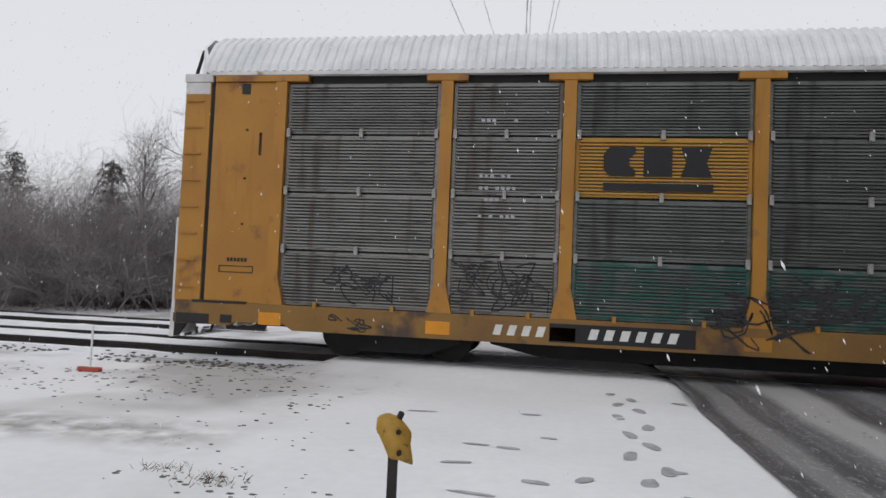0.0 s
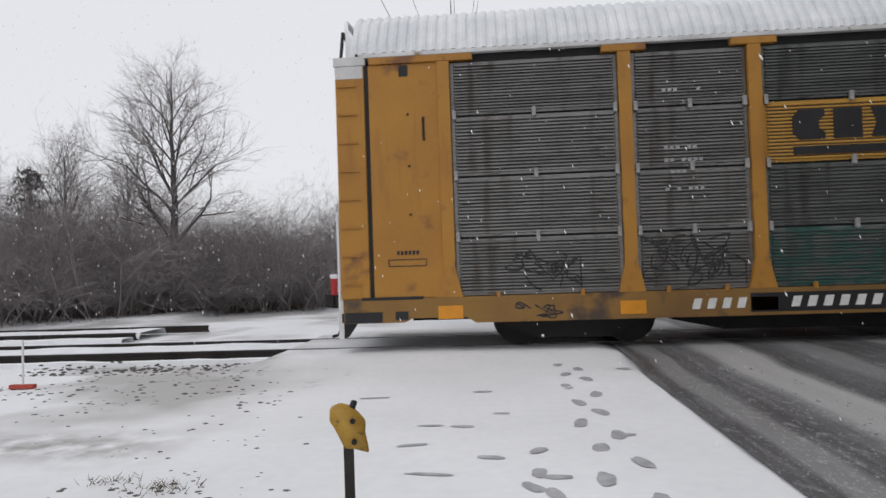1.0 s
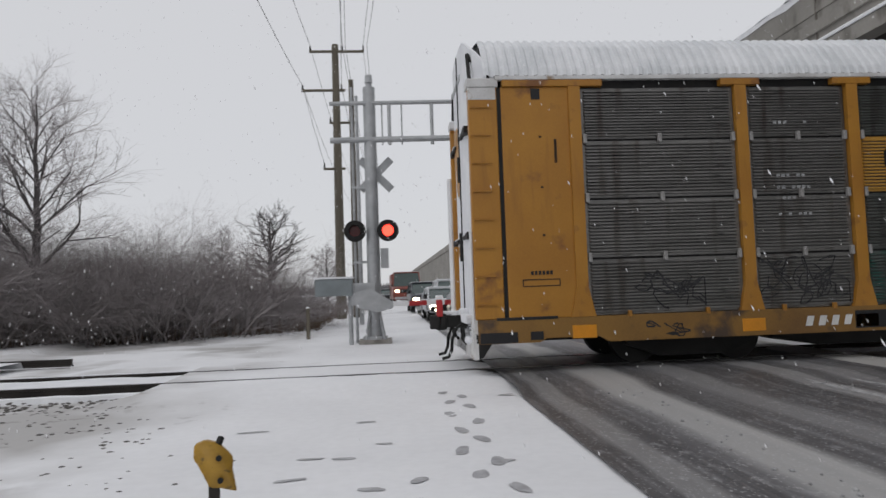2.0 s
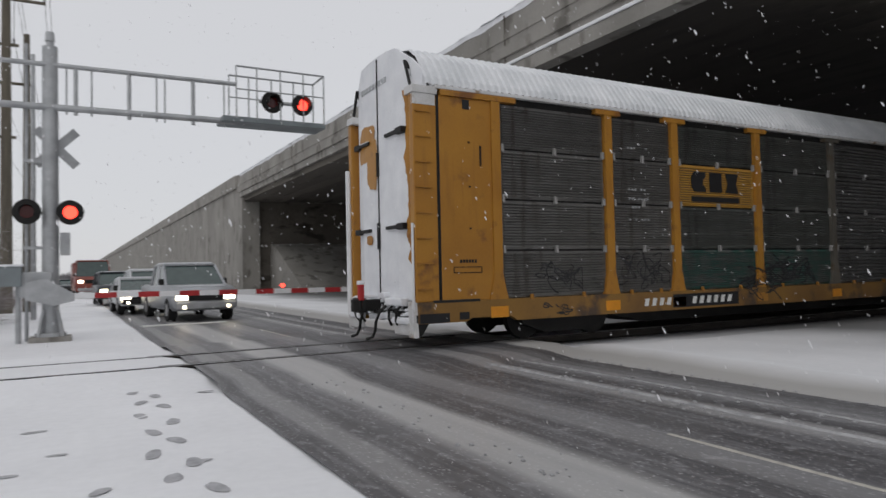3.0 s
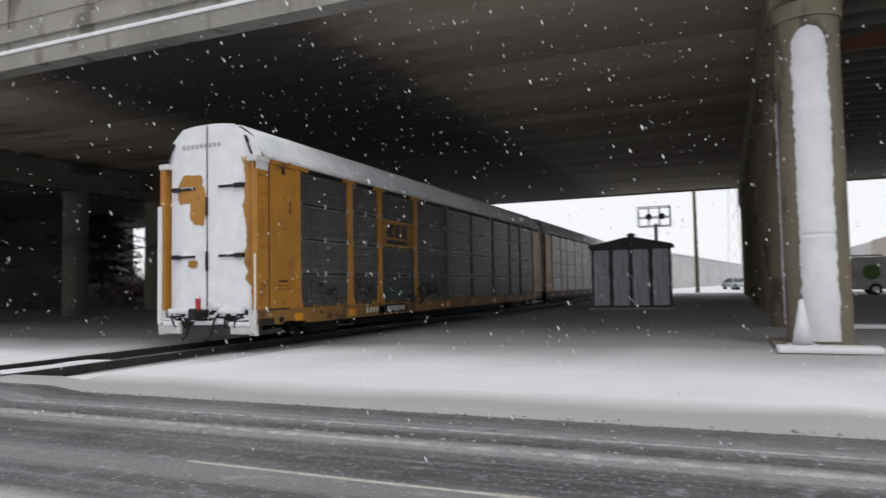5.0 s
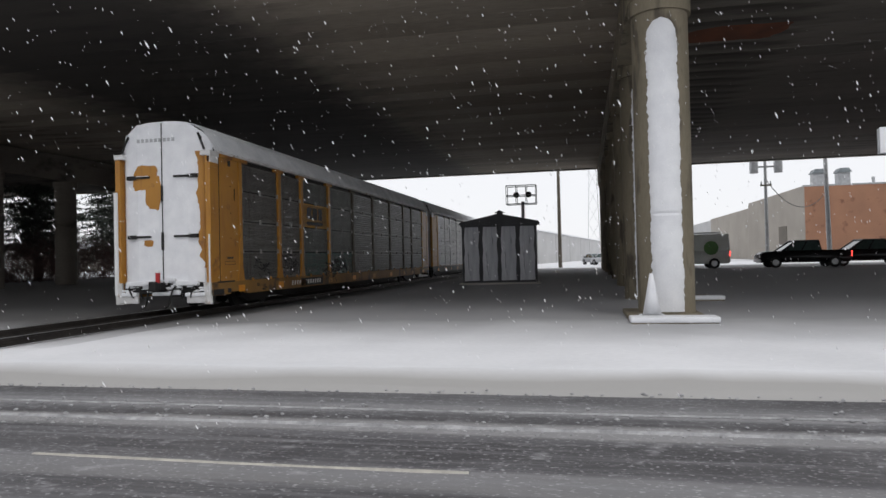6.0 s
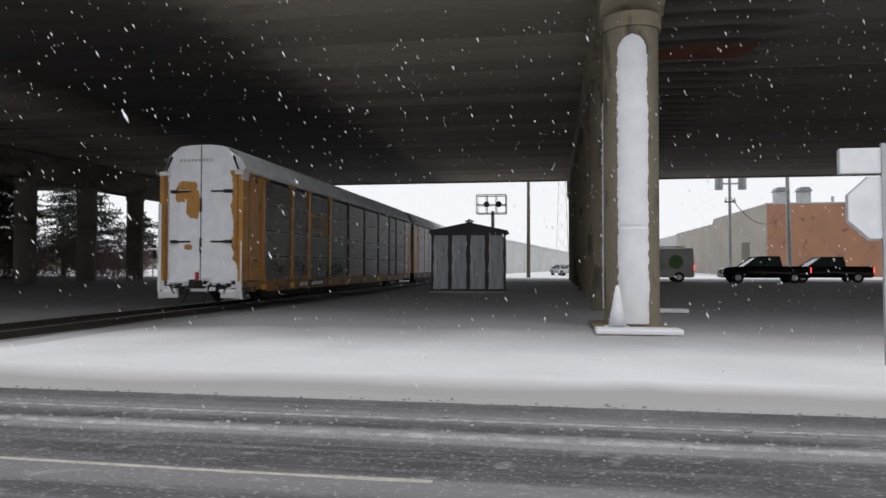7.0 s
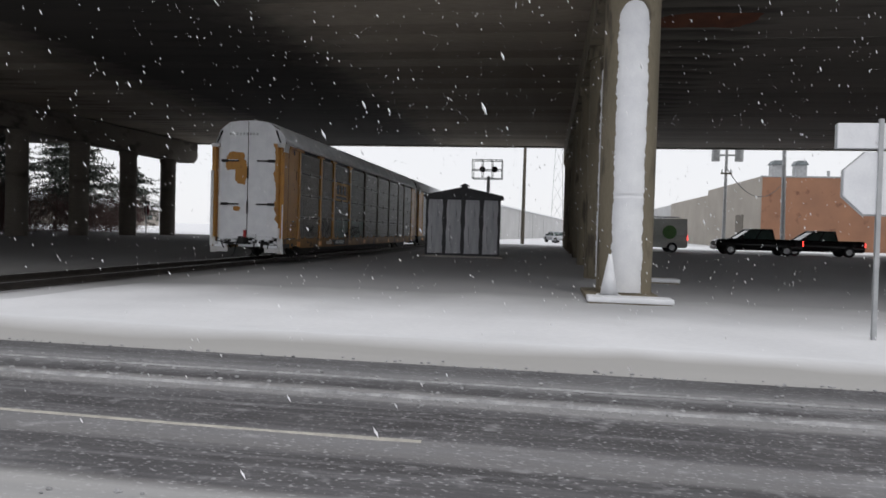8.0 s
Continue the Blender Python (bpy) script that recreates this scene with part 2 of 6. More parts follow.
def road_material():
    """Wet asphalt with snow packed in long streaks between the wheel tracks."""
    m = mat("slushy_asphalt", (0.098, 0.096, 0.100), (0.062, 0.060, 0.064), 1.5, 0.5, 0, 0.3, 30)
    n, l = m.node_tree.nodes, m.node_tree.links
    b = n["Principled BSDF"]
    base = b.inputs["Base Color"].links[0].from_socket
    tc = n.new("ShaderNodeTexCoord")
    prev = base
    sep, wob = n.new("ShaderNodeSeparateXYZ"), n.new("ShaderNodeTexNoise")
    l.new(tc.outputs["Object"], sep.inputs[0])
    wm = n.new("ShaderNodeMapping")
    wm.inputs["Scale"].default_value = (1.2, 0.12, 1)
    l.new(tc.outputs["Object"], wm.inputs[0])
    l.new(wm.outputs[0], wob.inputs["Vector"])
    wob.inputs["Scale"].default_value, wob.inputs["Detail"].default_value = 2.0, 7
    for at, half, strength in ((3.15, 0.42, 0.85), (2.15, 0.2, 0.35), (5.65, 0.26, 0.5), (6.4, 0.24, 0.4), (4.3, 0.25, 0.3)):
        shift, dist, rp, mu, mx = [n.new("ShaderNodeMath") for _ in range(2)] + [n.new("ShaderNodeMapRange"), n.new("ShaderNodeMath"), n.new("ShaderNodeMix")]
        shift.operation, dist.operation, mu.operation, mx.data_type = "MULTIPLY_ADD", "COMPARE", "MULTIPLY", "RGBA"
        l.new(wob.outputs[0], shift.inputs[0])
        shift.inputs[1].default_value = 0.30
        l.new(sep.outputs[0], shift.inputs[2])
        dist.operation = "SUBTRACT"
        l.new(shift.outputs[0], dist.inputs[0])
        dist.inputs[1].default_value = at + 0.15
        ab = n.new("ShaderNodeMath")
        ab.operation = "ABSOLUTE"
        l.new(dist.outputs[0], ab.inputs[0])
        rp.inputs[1].default_value, rp.inputs[2].default_value = half, half * 0.6
        l.new(ab.outputs[0], rp.inputs[0])
        l.new(rp.outputs[0], mu.inputs[0])
        mu.inputs[1].default_value = strength
        l.new(mu.outputs[0], mx.inputs[0])
        l.new(prev, mx.inputs[6])
        mx.inputs[7].default_value = (0.47, 0.465, 0.46, 1)
        prev = mx.outputs[2]
    for sc, lo, hi, col, f, det in (((1.3, 0.035, 1), 0.45, 0.68, (0.22, 0.22, 0.23), 0.7, 5), ((7.0, 0.12, 1), 0.50, 0.70, (0.30, 0.30, 0.31), 0.32, 7), ((16, 0.7, 1), 0.52, 0.70, (0.34, 0.34, 0.35), 0.25, 6), ((9, 5, 9), 0.58, 0.72, (0.42, 0.42, 0.43), 0.4, 8), ((42, 22, 20), 0.60, 0.68, (0.55, 0.55, 0.56), 0.5, 3)):
        mp, no, rp, mu, mx = n.new("ShaderNodeMapping"), n.new("ShaderNodeTexNoise"), n.new("ShaderNodeMapRange"), n.new("ShaderNodeMath"), n.new("ShaderNodeMix")
        mp.inputs["Scale"].default_value = sc
        l.new(tc.outputs["Object"], mp.inputs[0])
        l.new(mp.outputs[0], no.inputs["Vector"])
        no.inputs["Scale"].default_value, no.inputs["Detail"].default_value = 1.0, det
        l.new(no.outputs[0], rp.inputs[0])
        rp.inputs[1].default_value, rp.inputs[2].default_value = lo, hi
        mu.operation = "MULTIPLY"
        l.new(rp.outputs[0], mu.inputs[0])
        mu.inputs[1].default_value = f
        mx.data_type = "RGBA"
        l.new(mu.outputs[0], mx.inputs[0])
        l.new(prev, mx.inputs[6])
        mx.inputs[7].default_value = (*col, 1)
        prev = mx.outputs[2]
    l.new(prev, b.inputs["Base Color"])
    return m


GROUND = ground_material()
ROAD = road_material()
SLUSH = mat("slush", (0.44, 0.44, 0.445), (0.24, 0.24, 0.245), 6, 0.85, 0, 0.6, 35)


# ---- mesh helpers ----
def box(bm, x0, y0, z0, x1, y1, z1, bevel=0.0):
    vs = [bm.verts.new(p) for p in ((x0, y0, z0), (x1, y0, z0), (x1, y1, z0), (x0, y1, z0), (x0, y0, z1), (x1, y0, z1), (x1, y1, z1), (x0, y1, z1))]
    fs = [bm.faces.new([vs[i] for i in q]) for q in ((3, 2, 1, 0), (4, 5, 6, 7), (0, 1, 5, 4), (1, 2, 6, 5), (2, 3, 7, 6), (3, 0, 4, 7))]
    if bevel:
        es = list({e for f in fs for e in f.edges})
        bmesh.ops.bevel(bm, geom=es, offset=bevel, segments=2, affect="EDGES", profile=0.6)
    return bm


def tube(bm, a, b, r0, r1=None, seg=8, caps=True):
    a, b = Vector(a), Vector(b)
    r1 = r0 if r1 is None else r1
    d = (b - a).normalized()
    u = d.orthogonal().normalized()
    v = d.cross(u)
    ra = [bm.verts.new(a + (u * math.cos(q) + v * math.sin(q)) * r0) for q in [2 * math.pi * i / seg for i in range(seg)]]
    rb = [bm.verts.new(b + (u * math.cos(q) + v * math.sin(q)) * r1) for q in [2 * math.pi * i / seg for i in range(seg)]]
    for i in range(seg):
        bm.faces.new((ra[i], ra[(i + 1) % seg], rb[(i + 1) % seg], rb[i]))
    if caps:
        bm.faces.new(ra[::-1])
        bm.faces.new(rb)
    return bm


def prism(bm, pts, axis, a, b):
    """A closed outline (u, v) drawn out along one axis from a to b."""
    def at(p, w):
        return {"x": (w, p[0], p[1]), "y": (p[0], w, p[1]), "z": (p[0], p[1], w)}[axis]
    va, vb = [bm.verts.new(at(p, a)) for p in pts], [bm.verts.new(at(p, b)) for p in pts]
    k = len(pts)
    for i in range(k):
        bm.faces.new((va[i], va[(i + 1) % k], vb[(i + 1) % k], vb[i]))
    bm.faces.new(va[::-1])
    bm.faces.new(vb)
    return bm


def pipe(bm, pts, r, seg=6):
    """One welded bent tube through the points."""
    pts = [Vector(p) for p in pts]
    rings = []
    for i, p in enumerate(pts):
        d = (pts[min(i + 1, len(pts) - 1)] - pts[max(i - 1, 0)]).normalized()
        u = d.cross(Vector((0.31, 0.17, 0.93))).normalized()
        v = d.cross(u)
        rings.append([bm.verts.new(p + (u * math.cos(2 * math.pi * k / seg) + v * math.sin(2 * math.pi * k / seg)) * r) for k in range(seg)])
    for a, b in zip(rings, rings[1:]):
        for k in range(seg):
            bm.faces.new((a[k], a[(k + 1) % seg], b[(k + 1) % seg], b[k]))
    return bm


def mesh_of(name, bm, material, smooth=False):
    bmesh.ops.recalc_face_normals(bm, faces=bm.faces)
    me = bpy.data.meshes.new(name)
    bm.to_mesh(me)
    bm.free()
    me.materials.append(material)
    if smooth:
        for p in me.polygons:
            p.use_smooth = True
    return me


def part(name, bm, material, parent=None, label="", smooth=False):
    """Links a bmesh as one mesh object, under a thing or a part if given."""
    ob = new(name, mesh_of(name, bm, material, smooth))
    ob.parent = parent
    return tagged(ob, label)


def again(name, me, parent, m=None):
    """One more piece on a mesh that alike pieces share."""
    ob = new(name, me)
    ob.parent = parent
    if m is not None:
        ob.matrix_basis = m
    return ob


def thing(name, m, label, category, group="", kind=""):
    ob = new(name)
    ob.matrix_basis = m
    return tagged(ob, label, category, group, kind)


BM = bmesh.new
TRACK, HALF, RAILZ = 11.91, 1.53, 0.10

# ---- ground, road and rails ----
def ground_height(x, y):
    near = max(0, 1 - max(abs(x) - 20, abs(y - 8) - 18, 0) / 20)
    z = 0.05 * noise.noise((x * 0.35, y * 0.35, 0)) + 0.025 * noise.noise((x * 1.6, y * 1.6, 3))
    return z * near


def ground_z(x, y):
    """The height of the snow sheet between its half-metre grid lines."""
    gx, gy = math.floor(x * 2) / 2, math.floor(y * 2) / 2
    u, v = (x - gx) * 2, (y - gy) * 2
    a = ground_height(gx, gy) * (1 - u) + ground_height(gx + 0.5, gy) * u
    b = ground_height(gx, gy + 0.5) * (1 - u) + ground_height(gx + 0.5, gy + 0.5) * u
    return a * (1 - v) + b * v


def ground():
    bm = BM()
    xs = [-2500, -600, -150, -60, -30] + [-20 + 0.5 * i for i in range(44)] + [2.0, 4.5, 7.0] + [7.15 + 0.2 * i for i in range(8)] + [9 + i * 0.7 for i in range(16)] + [21, 24, 30, 40, 55, 70, 120, 400, 2500]
    ys = [-2500, -400, -60, -20, -10] + [-6 + 0.5 * i for i in range(64)] + [28, 32, 40, 60, 100, 200, 500, 2500]

    def height(x, y):
        z = ground_height(x, y)
        if 1.6 < x < 7.2:
            z = -0.03
        elif 7.14 < x < 9.4:
            z += 0.07 * math.exp(-((x - 8.4) / 0.6) ** 2) + 0.02
        d = abs(y - TRACK)
        if d < 2.2 and -3.6 < x < 8.0:
            z = 0.094 + 0.35 * ground_height(x * 1.7, y * 2.3) if not 1.6 < x < 7.2 else 0.0
        elif d < 2.4:
            z = z * 0.3 - 0.09
        elif x < -6 and abs(y - 15.2) < 1.4:
            z = z * 0.3 - 0.05
        if x < -9 and y > 16:
            z += 0.25 * (1 - math.exp(-(y - 16) / 6))
        if x > 24 and x < 2000:
            z += 0.30 * min(1, (x - 24) / 8) * min(1, max(0, d - 2.6) / 2)
        return z
    grid = [[bm.verts.new((x, y, height(x, y))) for y in ys] for x in xs]
    for i in range(len(xs) - 1):
        for j in range(len(ys) - 1):
            bm.faces.new((grid[i][j], grid[i + 1][j], grid[i + 1][j + 1], grid[i][j + 1]))
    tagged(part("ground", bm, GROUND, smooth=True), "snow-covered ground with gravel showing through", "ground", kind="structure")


def road():
    bm = BM()
    ys = [-80, -20, 0, 5, 8.6, 9.3, 9.9, 10.5, 14, 14.6, 15.2, 20, 40, 80, 160, 400]
    cols = []
    for y in ys:
        rise = 0.074 if 9.2 < y < 14.7 else 0.0
        w = 0.06 * noise.noise((0, y, 0))
        cols.append([bm.verts.new((x, y, 0.012 + rise + (0.008 if rise else 0.03) * (1 - ((x - 4.5) / 2.7) ** 2))) for x in (1.78 + w, 2.6, 3.5, 4.5, 5.5, 6.4, 7.2)])
    for a, b in zip(cols, cols[1:]):
        for i in range(6):
            bm.faces.new((a[i], a[i + 1], b[i + 1], b[i]))
    tagged(part("road", bm, ROAD, smooth=True), "wet asphalt road streaked with packed snow", "road", kind="structure")


def ragged_strip(bm, x0, w, y0, y1, z, step=0.25, thick=0.018, seed=0):
    """An uneven low ridge along the road."""
    rows = []
    k = int((y1 - y0) / step)
    for i in range(k + 1):
        y = y0 + (y1 - y0) * i / k
        c = x0 + 0.05 * noise.noise((y * 0.25, seed, 1))
        h = w * (0.62 + 0.7 * noise.noise((y * 1.3, seed, 5)) + 0.25 * noise.noise((y * 5, seed, 7)))
        h = max(h, 0.012)
        t = z + thick * (0.7 + 0.5 * noise.noise((y * 3, seed, 9)))
        rows.append([bm.verts.new(p) for p in ((c - h, y, z - 0.004), (c - h * 0.4, y, t), (c + h * 0.45, y, t), (c + h, y, z - 0.004))])
    for a, b in zip(rows, rows[1:]):
        for i in range(3):
            bm.faces.new((a[i], a[i + 1], b[i + 1], b[i]))


def rails():
    tr = thing("railway_track", pose(0, 0, 0), "steel rails on snowed-in wooden ties", "track", kind="structure")
    prof = [(-0.07, -0.16), (0.07, -0.16), (0.07, -0.145), (0.012, -0.13), (0.012, -0.04), (0.036, -0.03), (0.036, 0.0), (-0.036, 0.0), (-0.036, -0.03), (-0.012, -0.04), (-0.012, -0.13), (-0.07, -0.145)]
    for y in (TRACK - 0.75, TRACK + 0.75):
        bm = BM()
        prism(bm, [(y + u, RAILZ + v) for u, v in prof], "x", -150, 160)
        r = part("rail", bm, RAIL, tr)
        bm = BM()
        box(bm, -150, y - 0.03, RAILZ + 0.001, 160, y + 0.03, RAILZ + 0.004)
        part("rail_head", bm, RAILTOP, r, "worn bright running surface")
    # dark flangeways where the track crosses the road
    for y in (TRACK - 0.75, TRACK + 0.75):
        bm = BM()
        box(bm, 1.3, y + 0.045, 0.06, 7.3, y + 0.11, RAILZ + 0.0025)
        part("flangeway", bm, BLACK, tr, "dark rubber flangeway")
    bm = BM()
    box(bm, -0.12, TRACK - 1.0, -0.16, 0.12, TRACK + 1.25, 0.0, 0.012)
    me = mesh_of("tie", bm, TIE)
    for i in range(70):
        x = -4.2 - 0.52 * i
        again("tie", me, tr, pose(x, 0, -0.098, 0, 0, random.uniform(-1, 1)))
    for i in range(70):
        again("tie", me, tr, pose(8.6 + 0.52 * i, 0, -0.1))
    # snow lying between the rails and banked against their feet
    def packed(a, b, y0, y1, z, seed, parent):
        bm = BM()
        rows = []
        k = int(abs(b - a) / 0.4)
        for i in range(k + 1):
            x = a + (b - a) * i / k
            w = [0.05 * noise.noise((x * 1.7, seed, q)) for q in (1, 4)]
            h = z + 0.025 * noise.noise((x * 0.9, seed, 8)) + 0.015 * noise.noise((x * 4, seed, 9))
            rows.append([bm.verts.new(p) for p in ((x, y0, z - 0.13), (x, y0 + (y1 - y0) * 0.08 + w[0], h), (x, (y0 + y1) / 2, h + 0.008), (x, y1 - (y1 - y0) * 0.08 + w[1], h), (x, y1, z - 0.13))])
        for p, q in zip(rows, rows[1:]):
            for i in range(4):
                bm.faces.new((p[i], p[i + 1], q[i + 1], q[i]))
        part("track_snow", bm, SNOW, parent, "packed snow along the rails")
    packed(-3.4, -70, TRACK - 0.60, TRACK + 0.66, RAILZ - 0.035, 2, tr)
    packed(-3.4, -70, TRACK - 1.12, TRACK - 0.90, RAILZ - 0.105, 5, tr)
    packed(-3.4, -70, TRACK + 0.86, TRACK + 1.5, RAILZ - 0.05, 7, tr)
    packed(8.0, 10.5, TRACK - 0.58, TRACK + 0.64, RAILZ - 0.07, 3, tr)
    # a second track that ends short of the road under the snow
    spur = thing("siding_track", pose(0, 0, 0), "second pair of rails ending in the snow", "track", kind="structure")
    for y, x1 in ((14.5, -8.0), (16.0, -7.0)):
        bm = BM()
        prism(bm, [(y + u, RAILZ + 0.04 + v) for u, v in prof], "x", -120, x1)
        part("rail", bm, RAIL, spur)
    packed(-8.0, -80, 14.62, 15.9, RAILZ + 0.01, 11, spur)
    packed(-8.0, -80, 13.9, 14.40, RAILZ - 0.04, 13, spur)


ground()
road()
rails()

# ---- the overpass: deck of box beams on two visible bents, then a walled ramp ----
def zdeck(x):
    return 8.75 + 0.010 * (x - 15)


def column_mesh(r, z0, z1, material=PIER):
    bm = BM()
    tube(bm, (0, 0, z0), (0, 0, z1 - 0.35), r, r, 36)
    tube(bm, (0, 0, z1 - 0.35), (0, 0, z1), r + 0.07, r + 0.07, 36)
    for k in (2.4, 4.9):
        tube(bm, (0, 0, k), (0, 0, k + 0.012), r + 0.004, r + 0.004, 36, False)
    return mesh_of("column", bm, material, False)


def snow_shell(r, z0, z1, a0, a1, t=0.03):
    """Snow driven against one side of a round column, thin towards its edges and round at the top."""
    bm = BM()
    rows = []
    for i in range(121):
        z = z0 + (z1 - z0) * i / 120
        top = math.sqrt(max(0.0, 1 - max(0, (z - z1 + 0.6) / 0.6) ** 2))
        ring = []
        for j in range(13):
            u = j / 12 * 2 - 1
            wob = 0.035 * noise.noise((z * 2.2, u * 0.5, a0)) + 0.03 * noise.noise((z * 9, u, a0)) + 0.05 * noise.noise((z * 25, u, a0))
            a = (a0 + a1) / 2 + (a1 - a0) / 2 * u * max(top, 0.03) + wob * abs(u)
            q = r + 0.003 + t * (1 - u ** 4) * max(top, 0.05) * (0.25 if abs(z - 2.42) < 0.03 else 1)
            ring.append(bm.verts.new((q * math.cos(a), q * math.sin(a), z)))
        rows.append(ring)
    for a, b in zip(rows, rows[1:]):
        for i in range(12):
            bm.faces.new((a[i], a[i + 1], b[i + 1], b[i]))
    return bm


def blob_outline(cx, cy, rx, ry, seed, k=40, e=0.55):
    pts = []
    for i in range(k):
        a = 2 * math.pi * i / k
        q = 1 + 0.28 * noise.noise((math.cos(a) * 1.3, math.sin(a) * 1.3, seed)) + 0.10 * noise.noise((math.cos(a) * 5, math.sin(a) * 5, seed))
        pts.append((cx + rx * q * math.copysign(abs(math.cos(a)) ** e, math.cos(a)), cy + ry * q * math.copysign(abs(math.sin(a)) ** e, math.sin(a))))
    return pts


X0, X1, YA, YB = 14.7, 62.0, -140.0, 68.0
def overpass():
    op = thing("overpass", pose(0, 0, 0), "grey concrete road overpass with snow on its ledges", "overpass", kind="structure")
    # adjoining beams under the deck
    n = 36
    w = (X1 - X0 - 0.8) / n
    bm = BM()
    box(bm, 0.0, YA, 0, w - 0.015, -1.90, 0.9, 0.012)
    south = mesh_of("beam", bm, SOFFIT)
    # middle span is paler: the light on it is put into the colour
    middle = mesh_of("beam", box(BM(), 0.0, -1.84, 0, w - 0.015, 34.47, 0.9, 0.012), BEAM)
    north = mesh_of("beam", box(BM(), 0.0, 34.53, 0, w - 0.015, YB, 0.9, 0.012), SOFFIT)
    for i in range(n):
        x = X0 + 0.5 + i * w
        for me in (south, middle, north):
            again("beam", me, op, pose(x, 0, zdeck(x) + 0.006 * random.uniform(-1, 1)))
    bm = BM()
    prism(bm, [(X0 + 0.1, zdeck(X0) + 0.9), (X1 - 0.1, zdeck(X1) + 0.9), (X1 - 0.1, zdeck(X1) + 1.3), (X0 + 0.1, zdeck(X0) + 1.3)], "y", YA, YB)
    part("deck", bm, CONCRETE, op)
    # near fascia beam with a snowy ledge, then girder and parapet
    bm = BM()
    prism(bm, [(X0 - 0.1, 8.62), (X0 + 0.5, 8.62), (X0 + 0.5, 9.15), (X0 - 0.1, 9.12)], "y", YA, 35.2)
    part("fascia_beam", bm, CONCRETE, op)
    bm = BM()
    prism(bm, [(X0 - 0.14, 9.125), (X0 + 0.25, 9.145), (X0 + 0.25, 9.36), (X0 + 0.0, 9.31), (X0 - 0.14, 9.2)], "y", YA, 35.2)
    part("ledge_snow", bm, SNOW, op, "line of snow lying on the ledge")
    bm = BM()
    prism(bm, [(X0 + 0.22, 9.16), (X0 + 0.55, 9.16), (X0 + 0.55, 10.35), (X0 + 0.22, 10.35)], "y", YA, YB)
    part("girder", bm, CONCRETE, op)
    bm = BM()
    prism(bm, [(X0 + 0.19, 10.34), (X0 + 0.55, 10.34), (X0 + 0.52, 11.42), (X0 + 0.26, 11.42)], "y", YA, YB)
    part("parapet", bm, CONCRETE, op)
    bm = BM()
    ragged_strip(bm, X0 + 0.35, 0.24, YA, YB, 11.42, 0.6, 0.06, 4)
    part("parapet_snow", bm, SNOW, op, "snow on the parapet")
    bm = BM()
    rows = []
    for i in range(347):
        y = YA + i * 0.6
        low = 11.30 - 0.22 * (0.5 + 0.5 * noise.noise((y * 0.5, 0, 2))) - 0.10 * noise.noise((y * 2.1, 0, 4))
        rows.append([bm.verts.new((X0 + 0.225, y, low)), bm.verts.new((X0 + 0.235, y, 11.425)), bm.verts.new((X0 + 0.3, y, 11.43))])
    for a, b in zip(rows, rows[1:]):
        for i in range(2):
            bm.faces.new((a[i], a[i + 1], b[i + 1], b[i]))
    part("face_snow", bm, SNOW, op, "snow blown against the parapet's top edge")
    bm = BM()
    prism(bm, [(X1 - 0.4, zdeck(X1) - 0.12), (X1, zdeck(X1) - 0.12), (X1, 11.8), (X1 - 0.4, 11.8)], "y", YA, YB)
    part("far_fascia", bm, CONCRETE, op)
    for k, y in enumerate((-20.0, 7.5, 21.5, 50.0)):
        bm = BM()
        box(bm, X0 + 0.19, y - 0.03, 9.27, X0 + 0.24, y + 0.03, 11.3)
        part("joint", bm, SOFFIT, op, "dark expansion joint")
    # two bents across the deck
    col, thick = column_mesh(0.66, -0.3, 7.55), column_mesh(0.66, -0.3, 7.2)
    # north columns again, their shade painted in by the darker concrete
    darkened = column_mesh(0.66, -0.3, 7.2, SOFFIT)
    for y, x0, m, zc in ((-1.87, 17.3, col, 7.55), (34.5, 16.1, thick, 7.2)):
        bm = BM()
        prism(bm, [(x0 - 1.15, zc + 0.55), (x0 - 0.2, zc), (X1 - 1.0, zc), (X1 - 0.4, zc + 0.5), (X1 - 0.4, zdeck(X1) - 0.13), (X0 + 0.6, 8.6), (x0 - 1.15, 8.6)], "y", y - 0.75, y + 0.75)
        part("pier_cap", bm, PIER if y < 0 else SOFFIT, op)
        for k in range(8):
            again("column", m if y < 0 or k < 2 else darkened, op, pose(x0 + 5.95 * k, y, 0, 0, 0, k * 40))
    rust = mat("rust_stain", (0.20, 0.07, 0.035), (0.13, 0.05, 0.03), 1.5, 0.9)
    bm = BM()
    pts = blob_outline(24.4, -5.0, 0.9, 1.5, 6.3)
    bm.faces.new([bm.verts.new((u, v, zdeck(23.5) - 0.012)) for u, v in pts])
    part("rust_stain", bm, rust, op, "rusty stain on the deck's underside")
    part("column_snow", snow_shell(0.66, 0.1, 7.0, radians(146), radians(210)), SNOW, op, "driven snow stuck to the column").matrix_basis = pose(17.3, -1.87, 0)
    part("column_snow", snow_shell(0.66, 0.1, 7.0, radians(150), radians(200), 0.02), SNOW, op, "driven snow stuck to the column").matrix_basis = pose(17.3 + 5.95, -1.87, 0)
    part("column_snow", snow_shell(0.66, 0.1, 6.6, radians(165), radians(205), 0.03), SNOW, op, "driven snow stuck to the column").matrix_basis = pose(16.1, 34.5, 0)
    part("column_snow", snow_shell(0.66, 0.1, 6.6, radians(165), radians(205), 0.03), SNOW, op, "driven snow stuck to the column").matrix_basis = pose(16.1 + 5.95, 34.5, 0)


